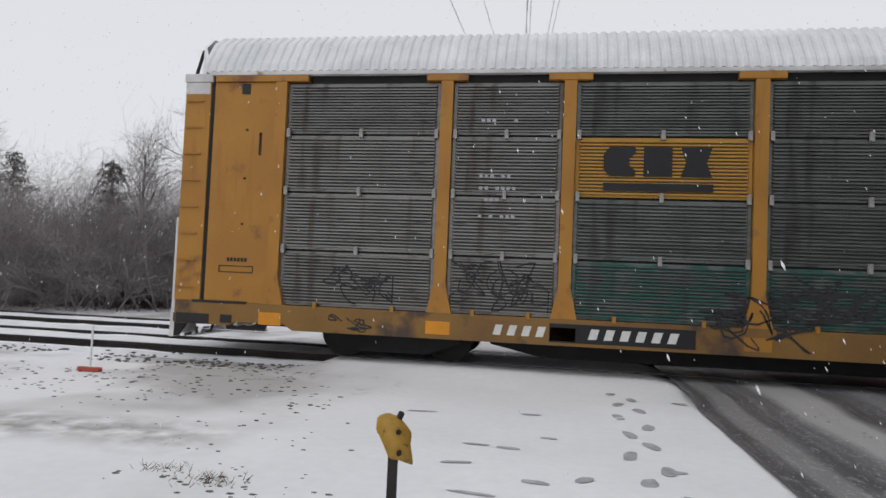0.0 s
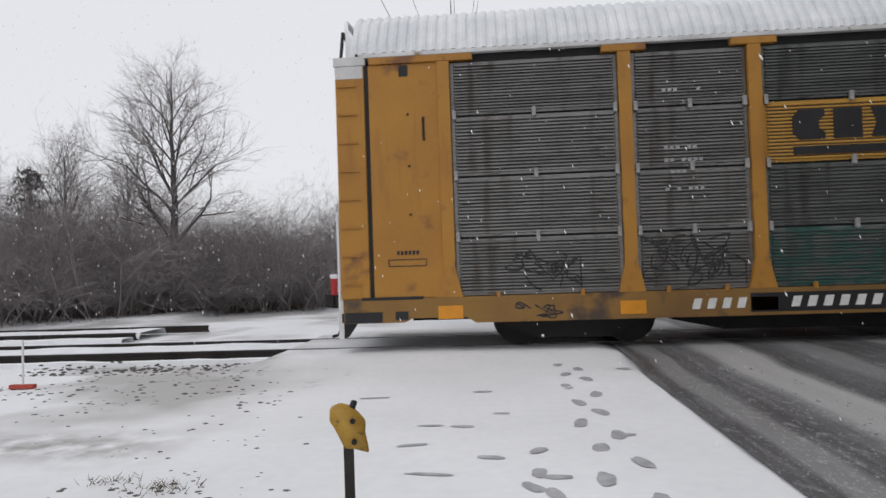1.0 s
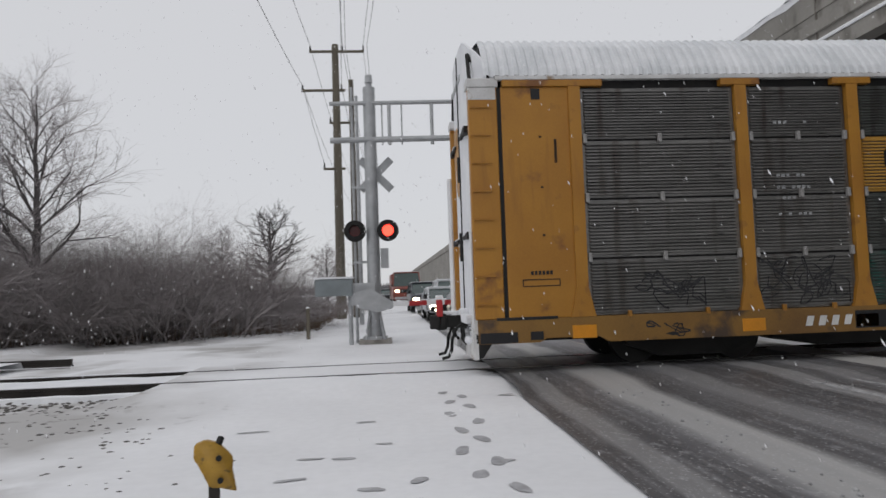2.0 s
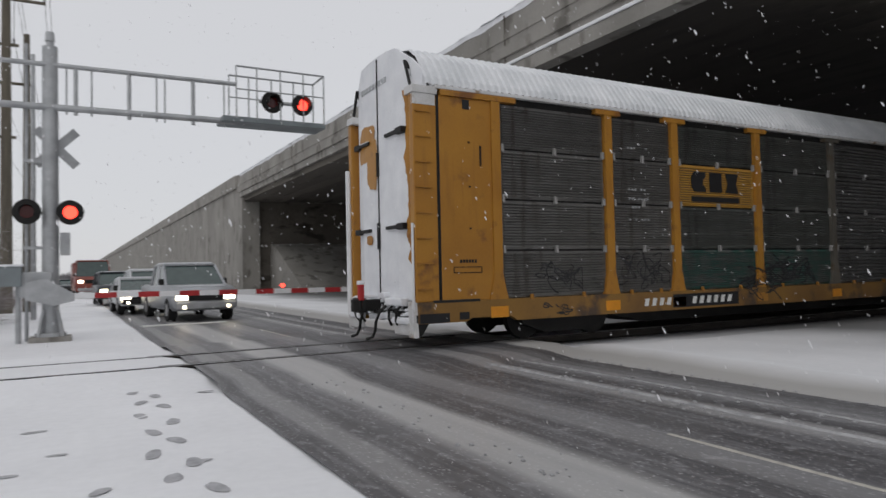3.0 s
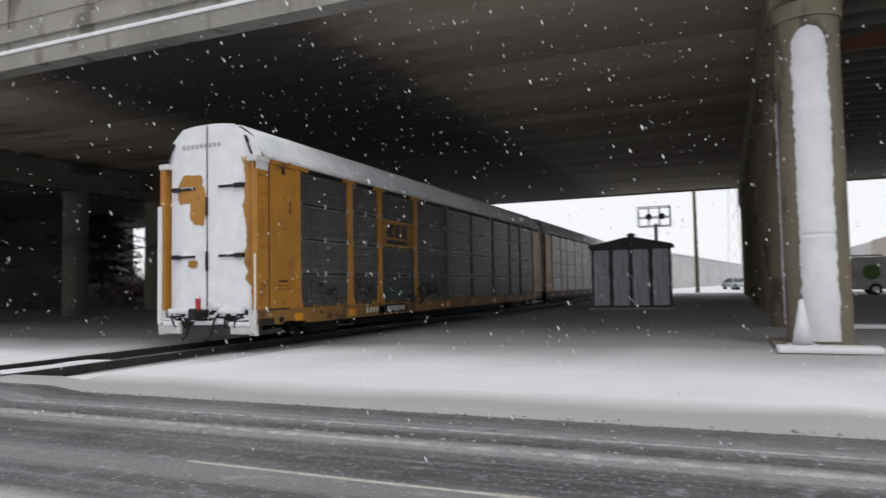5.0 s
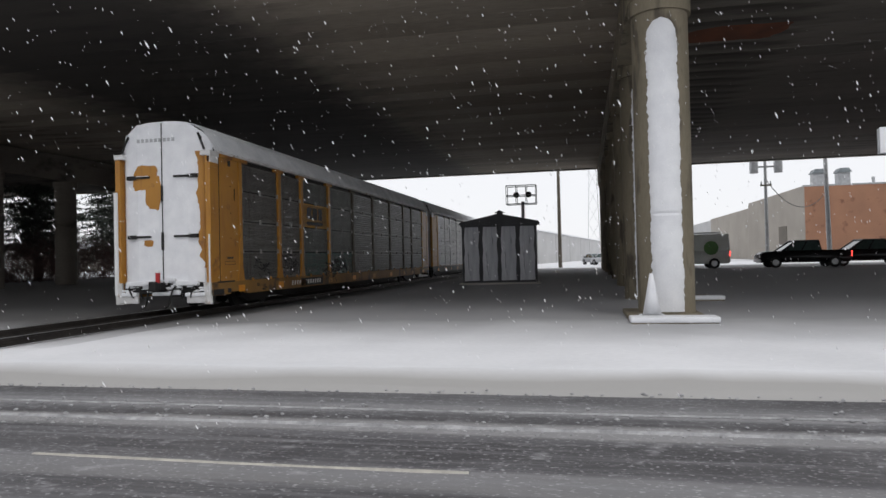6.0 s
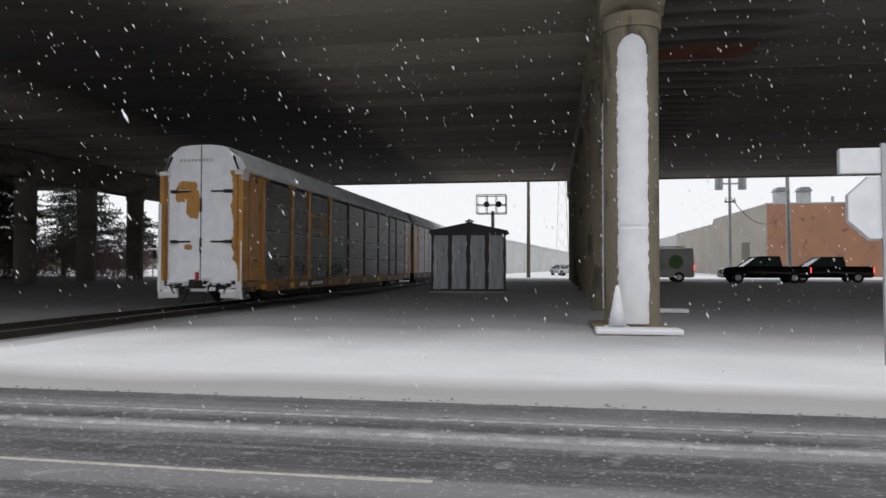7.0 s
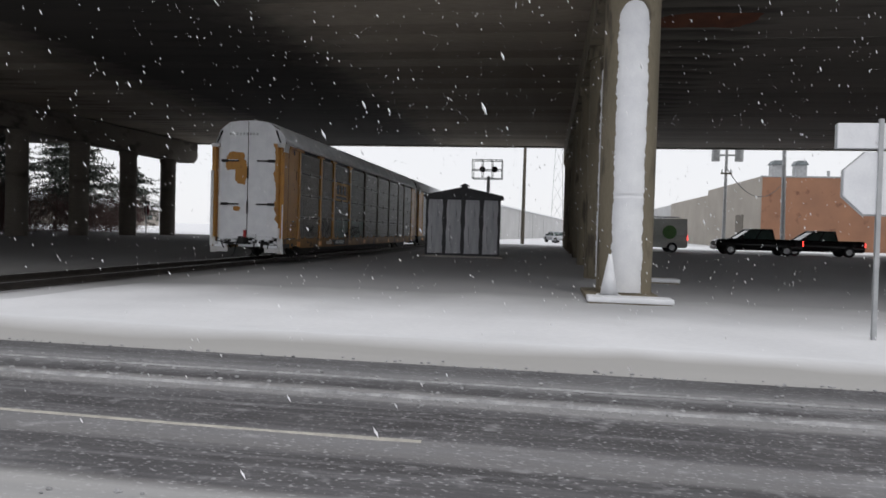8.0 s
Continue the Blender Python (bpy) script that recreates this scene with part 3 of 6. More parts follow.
def footing(x, y, w, d):
    ft = thing("column_footing", pose(x, y, 0), "low concrete footing capped with snow", "footing", "column footings", "structure")
    bm = BM()
    box(bm, -w, -d, -0.2, w, d, 0.055, 0.02)
    part("kerb", bm, PIER, ft)
    bm = BM()
    box(bm, -w - 0.03, -d - 0.03, 0.03, -w + 0.55, d + 0.03, 0.15, 0.04)
    part("snow_cap", bm, SNOW, ft, "snow along the near edge")


def ramp():
    rp = thing("ramp_wall", pose(0, 0, 0), "long concrete retaining wall of the bridge approach", "wall", kind="structure")
    bm = BM()
    box(bm, X0 + 0.3, YB + 1.5, -0.5, X0 + 1.2, 420, 10.2)
    part("wall", bm, CONCRETE, rp)
    bm = BM()
    box(bm, X0 + 0.1, YB + 1.2, 10.2, X0 + 0.9, 420, 11.5)
    part("parapet", bm, CONCRETE, rp)
    bm = BM()
    ragged_strip(bm, X0 + 0.5, 0.35, YB + 1.2, 420, 11.5, 2.0, 0.06, 9)
    part("parapet_snow", bm, SNOW, rp, "snow on the parapet")
    bm = BM()
    box(bm, X0 + 0.3, YB - 0.8, -0.5, X0 + 2.0, YB + 1.5, 10.4)
    part("abutment_pillar", bm, CONCRETE, rp)
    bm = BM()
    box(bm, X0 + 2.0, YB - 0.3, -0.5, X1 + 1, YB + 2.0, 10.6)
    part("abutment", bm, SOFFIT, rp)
    bm = BM()
    prism(bm, [(YB - 0.32, -0.3), (YB - 0.32, 4.6), (YB - 2.0, 4.2), (YB - 12, -0.3)], "x", X0 + 3.2, X1 - 2)
    part("slope", bm, CONCRETE, rp, "paved slope under the bridge end")
    for k in range(30):
        y = YB + 8 + k * 9
        bm = BM()
        box(bm, X0 + 0.285, y - 0.04, -0.3, X0 + 0.32, y + 0.04, 10.2)
        part("joint", bm, SOFFIT, rp)


overpass()
footing(16.6, -1.75, 1.85, 0.86)
footing(23.2, -2.95, 1.25, 1.1)
ramp()
# ---- the train ----
LEN = 27.1
CLIP = mat("dull_zinc", (0.38, 0.37, 0.36), (0.24, 0.23, 0.22), 20, 0.6, 0.2)
POSTS = [1.71, 4.45, 6.35, 9.1, 12.05, 15.0, 18.0, 20.75, 22.65, 25.39]
SEAMS = [0.93, 1.83, 2.77, 3.71, 4.56]


# shade between the ribs, with some grime, put into a darker groove colour
GROOVE = mat("groove_shade", (0.115, 0.112, 0.106), (0.07, 0.068, 0.065), 1.5, 0.75, 0, 0.1, 40, None, 0.2, (1, 1, 5))


def panel_mesh(w, h, material, deep=0.03, k=17):
    """A side panel pressed into horizontal ribs, with a flat rim."""
    bm = BM()
    zs = [(0, 0.0), (0.03, 0.0)]
    for i in range(k):
        a, s = 0.03 + (h - 0.06) * i / k, (h - 0.06) / k
        zs += [(a + s * 0.15, 0.0), (a + s * 0.30, -deep), (a + s * 0.72, -deep), (a + s * 0.9, 0.0)]
    zs += [(h, 0.0)]
    xs = [0, 0.05, 0.07, w / 2 - 0.03, w / 2 + 0.03, w - 0.07, w - 0.05, w]
    flat = [1, 1, 0, 0, 0, 0, 1, 1]
    grid = [[bm.verts.new((x, d * (1 - f), z)) for z, d in zs] for x, f in zip(xs, flat)]
    for i in range(len(xs) - 1):
        for j in range(len(zs) - 1):
            bm.faces.new((grid[i][j], grid[i + 1][j], grid[i + 1][j + 1], grid[i][j + 1]))
    me = mesh_of("side_panel", bm, material)
    me.materials.append(GROOVE)
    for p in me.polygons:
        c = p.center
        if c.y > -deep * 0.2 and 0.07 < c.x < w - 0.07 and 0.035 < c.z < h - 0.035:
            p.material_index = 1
    return me


def roof_profile(half=HALF):
    return [(-half, 4.72), (-half + 0.04, 4.86), (-1.18, 5.30), (-0.88, 5.51), (-0.45, 5.59), (0.0, 5.62), (0.45, 5.59), (0.88, 5.51), (1.18, 5.30), (half - 0.04, 4.86), (half, 4.72)]


def ribbed_roof():
    bm = BM()
    prof = roof_profile()
    rings = []
    s = 0.28
    while s < LEN - 0.3:
        for ds, up in ((0.0, 0.0), (0.03, 0.026), (0.085, 0.026), (0.115, 0.0)):
            rings.append([bm.verts.new((s + ds, y * (1 + up * 0.25), z + up)) for y, z in prof])
        s += 0.155
    for a, b in zip(rings, rings[1:]):
        for i in range(len(prof) - 1):
            bm.faces.new((a[i], a[i + 1], b[i + 1], b[i]))
    return bm


def bogie(parent, s):
    bg = part("bogie", tube(BM(), (s, -0.9, 0.5), (s, 0.9, 0.5), 0.14, seg=10), RUST, parent, "sooty cast-steel truck")
    for dx in (-0.87, 0.87):
        for y in (-0.75, 0.75):
            bm = BM()
            tube(bm, (s + dx, y - 0.065, RAILZ + 0.42), (s + dx, y + 0.065, RAILZ + 0.42), 0.42, 0.43, 26)
            tube(bm, (s + dx, y - 0.10, RAILZ + 0.42), (s + dx, y + 0.10, RAILZ + 0.42), 0.15, 0.15, 14)
            part("wheel", bm, BLACK, bg)
    for y in (-0.98, 0.98):
        bm = BM()
        prism(bm, [(s - 1.1, 0.42), (s - 0.55, 0.22), (s + 0.55, 0.22), (s + 1.1, 0.42), (s + 1.1, 0.62), (s + 0.5, 0.74), (s - 0.5, 0.74), (s - 1.1, 0.62)], "y", y - 0.07, y + 0.07)
        part("side_frame", bm, BLACK, bg)
    return bg


def coupler(parent, s, way):
    bm = BM()
    box(bm, min(s, s - way * 0.34), -0.10, 0.76, max(s, s - way * 0.34), 0.10, 0.96, 0.02)
    box(bm, min(s - way * 0.3, s - way * 0.5), -0.15, 0.72, max(s - way * 0.3, s - way * 0.5), 0.13, 1.0, 0.04)
    box(bm, min(s - way * 0.42, s - way * 0.6), -0.17, 0.74, max(s - way * 0.42, s - way * 0.6), -0.05, 0.98, 0.03)
    part("coupler_snow", box(BM(), min(s - way * 0.1, s - way * 0.45), -0.12, 0.99, max(s - way * 0.1, s - way * 0.45), 0.1, 1.04, 0.02), SNOW, parent)
    return part("coupler", bm, BLACK, parent, "knuckle coupler flecked with snow")


def scribble(bm, x0, z0, w, h, n, y, seed, width=0.02):
    """Loose sprayed strokes that wander inside a rectangle of a side wall."""
    rng = random.Random(seed)
    for k in range(n):
        q = rng.uniform(0, 99)
        cx, cz = x0 + w * rng.uniform(0.1, 0.9), z0 + h * rng.uniform(0.25, 0.75)
        steps = rng.choice((9, 14, 20))
        pts = []
        for i in range(steps):
            t = i * 0.22
            u = cx + w * 0.42 * noise.noise((t, q, 0.0)) + 0.05 * math.sin(t * 5 + q)
            v = cz + h * 0.75 * noise.noise((t, q, 7.0))
            pts.append((min(max(u, x0), x0 + w), min(max(v, z0), z0 + h)))
        for a, b in zip(pts, pts[1:]):
            d = Vector((b[0] - a[0], b[1] - a[1]))
            if d.length < 1e-3:
                continue
            nrm = Vector((-d.y, d.x)).normalized() * width * rng.uniform(0.6, 1.1)
            e = d.normalized() * width * 0.5
            c = [(a[0] - e.x + nrm.x, a[1] - e.y + nrm.y), (b[0] + e.x + nrm.x, b[1] + e.y + nrm.y), (b[0] + e.x - nrm.x, b[1] + e.y - nrm.y), (a[0] - e.x - nrm.x, a[1] - e.y - nrm.y)]
            bm.faces.new([bm.verts.new((p, y - 0.0004 * k, r)) for p, r in c])
    return bm


def autorack(name, label, panel_mat, marked, post_mat):
    car = thing(name, pose(0, TRACK, 0), label, "rail car", "cars of the train")
    N = -HALF
    # core: floor, inner walls and far side, all inside the cladding
    bm = BM()
    box(bm, 0.55, N + 0.09, 0.92, LEN - 0.55, HALF - 0.03, 4.78)
    part("inner_shell", bm, BLACK, car)
    bm = BM()
    prism(bm, [(y * 0.97, z - 0.03) for y, z in roof_profile()], "x", 0.34, LEN - 0.34)
    part("roof_core", bm, BLACK, car)
    roof = part("roof", ribbed_roof(), ROOF_SNOW, car, "ribbed roof under thin snow")
    bm = BM()
    for y0, y1 in ((N - 0.012, N + 0.08), (HALF - 0.08, HALF + 0.012)):
        box(bm, 0.45, y0 - 0.02 * (y0 < 0), 4.668, LEN - 0.45, y1 + 0.02 * (y0 > 0), 4.735, 0.01)
    part("eave", bm, DIRTY_WHITE, car, "pale eave strip")
    # sill
    bm = BM()
    prism(bm, [(0.05, 0.56), (1.0, 0.56), (1.12, 0.62), (1.95, 0.62), (2.1, 0.53), (LEN - 2.1, 0.53), (LEN - 1.95, 0.62), (LEN - 1.12, 0.62), (LEN - 1.0, 0.56), (LEN - 0.05, 0.56), (LEN - 0.05, 0.93), (0.05, 0.93)], "y", N - 0.015, N + 0.10)
    sill = part("side_sill", bm, SILLPAINT if marked else DUSTY, car)
    bm = BM()
    prism(bm, [(0.05, 0.50), (LEN - 0.05, 0.5), (LEN - 0.05, 0.93), (0.05, 0.93)], "y", HALF - 0.10, HALF + 0.015)
    part("side_sill", bm, post_mat, car)
    bm = BM()
    prism(bm, [(5.2, 0.43), (6.0, 0.26), (LEN - 6.0, 0.26), (LEN - 5.2, 0.43), (LEN - 5.2, 0.6), (5.2, 0.6)], "y", -0.75, 0.75)
    box(bm, 1.0, -0.5, 0.5, LEN - 1.0, 0.5, 0.85)
    part("centre_sill", bm, BLACK, car)
    bm = BM()
    box(bm, 6.15, N - 0.021, 0.58, 8.25, N - 0.014, 0.86)
    part("data_strip", bm, INK, sill, "black strip on the sill")
    # corner steps, doors and posts
    for s0, d in ((0.0, 1), (LEN, -1)):
        def X(a, b):
            return (s0 + d * a, s0 + d * b) if d > 0 else (s0 + d * b, s0 + d * a)
        a, b = X(0.02, 0.475)
        for y0, y1 in ((N, N + 0.16), (HALF - 0.16, HALF)):
            bm = BM()
            box(bm, a, y0, 0.93, b, y1, 4.56, 0.02)
            cp = part("corner_post", bm, post_mat, car)
            if y0 < 0:
                rung = mesh_of("ladder_rung", box(BM(), a + 0.03, y0 - 0.028, 0, a + 0.33, y0 - 0.006, 0.022), post_mat)
                for i in range(8):
                    again("ladder_rung", rung, cp, pose(0, 0, 1.15 + i * 0.44))
        a, b = X(0.0, 0.5)
        for y0, y1 in ((N - 0.02, N + 0.3), (HALF - 0.3, HALF + 0.02)):
            part("corner_cap", box(BM(), a, y0, 4.56, b, y1, 4.70, 0.015), DIRTY_WHITE, car, "whitish corner bracket")
        a, b = X(0.476, 0.539)
        bm = BM()
        box(bm, a, N + 0.02, 0.93, b, N + 0.1, 4.56)
        part("door_gap", bm, BLACK, car)
        a, b = X(0.54, 1.62)
        bm = BM()
        box(bm, a, N + 0.012, 0.93, b, N + 0.09, 4.56, 0.012)
        door = part("side_door", bm, post_mat, car)
        c0, c1 = X(1.02, 1.16)
        bm = BM()
        box(bm, c0, N + 0.003, 4.36, c1, N + 0.02, 4.53)
        part("vent_hole", bm, INK, door)
        c0, c1 = X(1.36, 1.40)
        part("latch", box(BM(), c0, N + 0.002, 3.35, c1, N + 0.02, 3.72), RUST, door)
        for z in (3.75, 2.95, 2.2):
            c0, c1 = X(1.12, 1.16)
            part("stud", box(BM(), c0, N + 0.0, z, c1, N + 0.02, z + 0.03), RUST, door)
        c0, c1 = X(0.78, 1.36)
        bm = BM()
        for z in (1.42, 1.52):
            box(bm, c0, N + 0.004, z, c1, N + 0.014, z + 0.012)
        for c in (c0, c1):
            box(bm, c - 0.006, N + 0.004, 1.42, c + 0.006, N + 0.014, 1.532)
        for i in range(6):
            box(bm, c0 + 0.13 + i * 0.06, N + 0.004, 1.60, c0 + 0.17 + i * 0.06, N + 0.014, 1.66)
        part("stencil", bm, INK, door)["kind"] = "stuff"
        bm = BM()
        c0, c1 = X(0.02, 0.46)
        box(bm, c0, N - 0.006, 4.36, c1, N + 0.1, 4.558, 0.01)
        part("frost_patch", bm, DIRTY_WHITE, cp, "pale frosted top of the corner")
        bm = BM()
        c0, c1 = X(0.08, 0.66)
        box(bm, c0, N - 0.022, 0.57, c1, N + 0.05, 0.73)
        part("pocket", bm, INK, sill, "black pocket in the sill")
        bm = BM()
        c0, c1 = X(0.86, 1.06)
        box(bm, c0, N - 0.022, 0.60, c1, N + 0.05, 0.73)
        d0, d1 = X(0.34, 1.30)
        box(bm, d0, N - 0.017, 0.905, d1, N + 0.05, 0.955, 0.01)
        part("pocket", bm, INK, sill, "black pocket in the sill")
        bm = BM()
        c0 = s0 + d * 0.02
        c1 = s0 + d * 0.3
        prism(bm, [(c0, 0.72), (c1, 0.62), (c0 + d * 0.1, 0.36), (c0, 0.33)], "y", N + 0.0, N + 0.06)
        part("jacking_lug", bm, BLACK, sill)
        # diagonal brace of the roof end
        for y in (N + 0.2, HALF - 0.2):
            bm = BM()
            g0, g1 = s0 + d * 0.08, s0 + d * 0.34
            tube(bm, (g0, y + (0.2 if y < 0 else -0.2), 5.22), (g1, y, 4.74), 0.032, seg=6)
            tube(bm, (g0, y + (0.2 if y < 0 else -0.2), 5.22), (g0, y, 4.74), 0.03, seg=6)
            part("roof_brace", bm, BLACK, car)
        bogie(car, s0 + d * 3.64)
        coupler(car, s0, d)
    # posts with a splayed foot and a cap plate
    bm = BM()
    prism(bm, [(-0.20, 0.93), (0.20, 0.93), (0.17, 1.05), (0.095, 1.38), (0.095, 4.56), (-0.095, 4.56), (-0.095, 1.38), (-0.17, 1.05)], "y", N - 0.02, N + 0.10)
    post = mesh_of("side_post", bm, post_mat)
    dusty = mesh_of("side_post", prism(BM(), [(-0.20, 0.93), (0.20, 0.93), (0.17, 1.05), (0.095, 1.38), (0.095, 4.56), (-0.095, 4.56), (-0.095, 1.38), (-0.17, 1.05)], "y", N - 0.02, N + 0.10), DUSTY if marked else panel_mat)
    for k, s in enumerate(POSTS):
        again("side_post", post if (k < 4 and marked) or k in (0, 9) else dusty, car, pose(s, 0, 0))
        bm = BM()
        w0, w1 = (1.15, 0.46) if k == 0 else ((0.46, 1.15) if k == len(POSTS) - 1 else (0.33, 0.33))
        box(bm, s - w0, N - 0.03, 4.56, s + w1, N + 0.09, 4.665, 0.01)
        part("cap_plate", bm, post_mat if marked and k < 4 else DUSTY, car)
        bm = BM()
        box(bm, s - 0.19, N - 0.021, 0.60, s + 0.19, N - 0.0155, 0.80)
        part("reflector", bm, ORANGE if k in (0, 1, 4, 6, 9) else post_mat, sill)
    clip = BM()
    box(clip, -0.03, N - 0.012, -0.06, 0.03, N + 0.05, 0.085, 0.008)
    clip_me = mesh_of("clip", clip, CLIP)
    lug = BM()
    box(lug, -0.03, N - 0.03, 0.90, 0.03, N + 0.02, 1.0, 0.008)
    lug_me = mesh_of("lug", lug, post_mat)
    for k, (p, q) in enumerate(zip(POSTS, POSTS[1:])):
        a, b = p + 0.105, q - 0.105
        cache = {}
        for r in range(4):
            h = SEAMS[r + 1] - SEAMS[r] - 0.035
            m = panel_mat
            if marked and k == 2 and r == 2:
                m = YELLOW_LOGO
            elif marked and k >= 4:
                m = PANEL_FAR
            elif marked and k >= 2 and not (k in (2, 3) and r == 0):
                m = PANEL_DARK
            elif marked and k in (2, 3) and r == 0:
                m = PANEL_GREEN
            key = (m.name, round(h, 3))
            if key not in cache:
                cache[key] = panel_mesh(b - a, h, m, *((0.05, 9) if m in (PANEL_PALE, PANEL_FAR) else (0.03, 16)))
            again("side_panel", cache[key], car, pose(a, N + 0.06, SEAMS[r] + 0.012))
            if r:
                for c in (a + 0.045, (a + b) / 2, b - 0.045):
                    again("clip", clip_me, car, pose(c, 0, SEAMS[r]))
        for c in (a + (b - a) * 0.25, a + (b - a) * 0.75):
            again("lug", lug_me, car, pose(c, 0, 0))
    # end doors: two curved leaves
    for s0, d in ((0.0, 1), (LEN, -1)):
        end = [(N + 0.10, 0.95), (N + 0.10, 4.70), (-1.13, 5.30), (-0.85, 5.53), (-0.45, 5.61), (-0.012, 5.63), (-0.012, 0.95)]
        for side in (1, -1):
            bm = BM()
            rings = []
            for y, z in [(N + 0.05, 0.95), (-1.40, 0.95), (-1.25, 0.95), (-0.8, 0.95), (-0.4, 0.95), (-0.012, 0.95)]:
                top = {N + 0.05: 4.78, -1.40: 5.02, -1.25: 5.24, -0.8: 5.54, -0.4: 5.59, -0.012: 5.60}[y]
                bulge = -0.34 * (1 - abs(y / 1.47) ** 7)
                rings.append([bm.verts.new((s0 + d * (0.38 + bulge * 1.0), y * side, q)) for q in (z, 1.8, 2.6, 3.4, 4.2, 4.72 if y < -1.3 else 4.9, top)])
            for p, q in zip(rings, rings[1:]):
                for i in range(6):
                    bm.faces.new((p[i], p[i + 1], q[i + 1], q[i]))
            front = [list(r) for r in rings]
            rear = [[bm.verts.new((v.co.x + d * 0.05, v.co.y, v.co.z)) for v in r] for r in front]
            for p, q in zip(rear, rear[1:]):
                for i in range(6):
                    bm.faces.new((p[i], q[i], q[i + 1], p[i + 1]))
            for i in range(6):
                bm.faces.new((front[0][i], rear[0][i], rear[0][i + 1], front[0][i + 1]))
                bm.faces.new((front[-1][i], front[-1][i + 1], rear[-1][i + 1], rear[-1][i]))
            for k in range(len(front) - 1):
                bm.faces.new((front[k][0], front[k + 1][0], rear[k + 1][0], rear[k][0]))
                bm.faces.new((front[k][6], rear[k][6], rear[k + 1][6], front[k + 1][6]))
            leaf = part("end_door", bm, SNOW if marked else DIRTY_WHITE, car, "end door caked with driven snow")
            if not (marked and d > 0):
                continue

            def skin(y):
                return 0.38 - 0.34 * (1 - abs(y / 1.47) ** 7) - 0.008
            for z in (2.28, 4.0):
                part("hinge_bar", box(BM(), skin(0.38) - 0.045, min(0.38 * side, 1.1 * side), z - 0.03, skin(1.1) + 0.03, max(0.38 * side, 1.1 * side), z + 0.03, 0.008), BLACK, leaf, "black door latch bar")
                part("latch_plate", box(BM(), skin(0.9) - 0.06, min(0.85 * side, 1.12 * side), z - 0.055, skin(1.12) + 0.03, max(0.85 * side, 1.12 * side), z + 0.055, 0.01), BLACK, leaf)
                part("bar_snow", box(BM(), skin(0.5) - 0.05, min(0.42 * side, 0.82 * side), z + 0.028, skin(0.5) + 0.01, max(0.42 * side, 0.82 * side), z + 0.045, 0.006), SNOW, leaf)
            # paint showing where the snow has fallen off
            spots = []
            spots += [(0.50, 3.98, 0.40, 0.36), (0.31, 3.55, 0.26, 0.46), (0.45, 2.10, 0.16, 0.09)] if side > 0 else []
            for i, (cy, cz, ry, rz) in enumerate(spots):
                bm = BM()
                off = 0.004 * (i + 1) if side > 0 else 0.035
                pts = blob_outline(cy, cz, ry, rz, 3.7 + i + side)
                face = [bm.verts.new((skin(min(abs(p[0]), 1.44)) - off, min(p[0], 1.44) * side, p[1])) for p in pts]
                mid = bm.verts.new((skin(cy) - off, cy * side, cz))
                for p, q in zip(face, face[1:] + face[:1]):
                    bm.faces.new((p, q, mid))
                part("bare_paint", bm, YELLOW, leaf, "yellow paint bared where snow fell off")
            if side < 0:
                bm = BM()
                rows = []
                for i in range(40):
                    z = 1.35 + 3.35 * i / 39
                    inner = 1.10 + 0.22 * max(0, (2.3 - z)) + 0.20 * noise.noise((z * 0.9, 3, 1)) + 0.09 * noise.noise((z * 5, 3, 2))
                    inner = min(inner, 1.38)
                    ys = [inner + (1.415 - inner) * j / 5 for j in range(6)]
                    rows.append([bm.verts.new((skin(y) - 0.006, -y, z)) for y in ys])
                for p, q in zip(rows, rows[1:]):
                    for j in range(5):
                        bm.faces.new((p[j], p[j + 1], q[j + 1], q[j]))
                part("bare_paint", bm, YELLOW, leaf, "yellow paint bared where snow fell off")
        if marked and d > 0:
            bm = BM()
            box(bm, 0.02, -0.012, 0.95, 0.09, 0.012, 5.55)
            tube(bm, (0.02, 0.0, 1.9), (0.02, 0.0, 2.4), 0.04, seg=8)
            tube(bm, (0.02, 0.0, 3.3), (0.02, 0.0, 3.75), 0.035, seg=8)
            part("lock_rod", bm, BLACK, car, "black locking rod between the end doors")
            bm = BM()
            for i in range(9):
                y = 0.75 - i * 0.14
                box(bm, 0.025, y - 0.045, 5.02, 0.06, y + 0.045, 5.12)
            part("faint_lettering", bm, GALV, car, "worn grey lettering")["kind"] = "stuff"
            # end sill, steps, hoses, handrails and the marker box on the coupler
            bm = BM()
            box(bm, 0.05, -1.3, 0.62, 0.35, 1.3, 0.93, 0.03)
            part("end_sill", bm, BLACK, car)
            bm = BM()
            for i in range(44):
                y = random.uniform(-1.3, 1.25)
                z = random.uniform(0.66, 0.95)
                box(bm, -0.02, y, z, 0.07, y + random.uniform(0.05, 0.22), z + random.uniform(0.02, 0.07), 0.008)
            part("snow_clods", bm, SNOW, car, "snow caked on the end sill")["kind"] = "stuff"
            for y in (-1.42, 1.42):
                bm = BM()
                prism(bm, [(y - 0.13, 0.33), (y + 0.09, 0.33), (y + 0.12, 0.95), (y - 0.08, 0.95)], "x", -0.03, 0.05)
                box(bm, -0.06, min(y, y * 0.55), 0.36, 0.04, max(y, y * 0.55), 0.58, 0.03)
                part("corner_step", bm, DIRTY_WHITE, car, "snowy white sill step")
                bm = BM()
                tube(bm, (-0.01, y * 1.05, 0.6), (-0.01, y * 1.05, 2.3 if y < 0 else 3.6), 0.024 if y < 0 else 0.06, seg=8)
                part("handrail", bm, WHITE, car, "white grab rail")
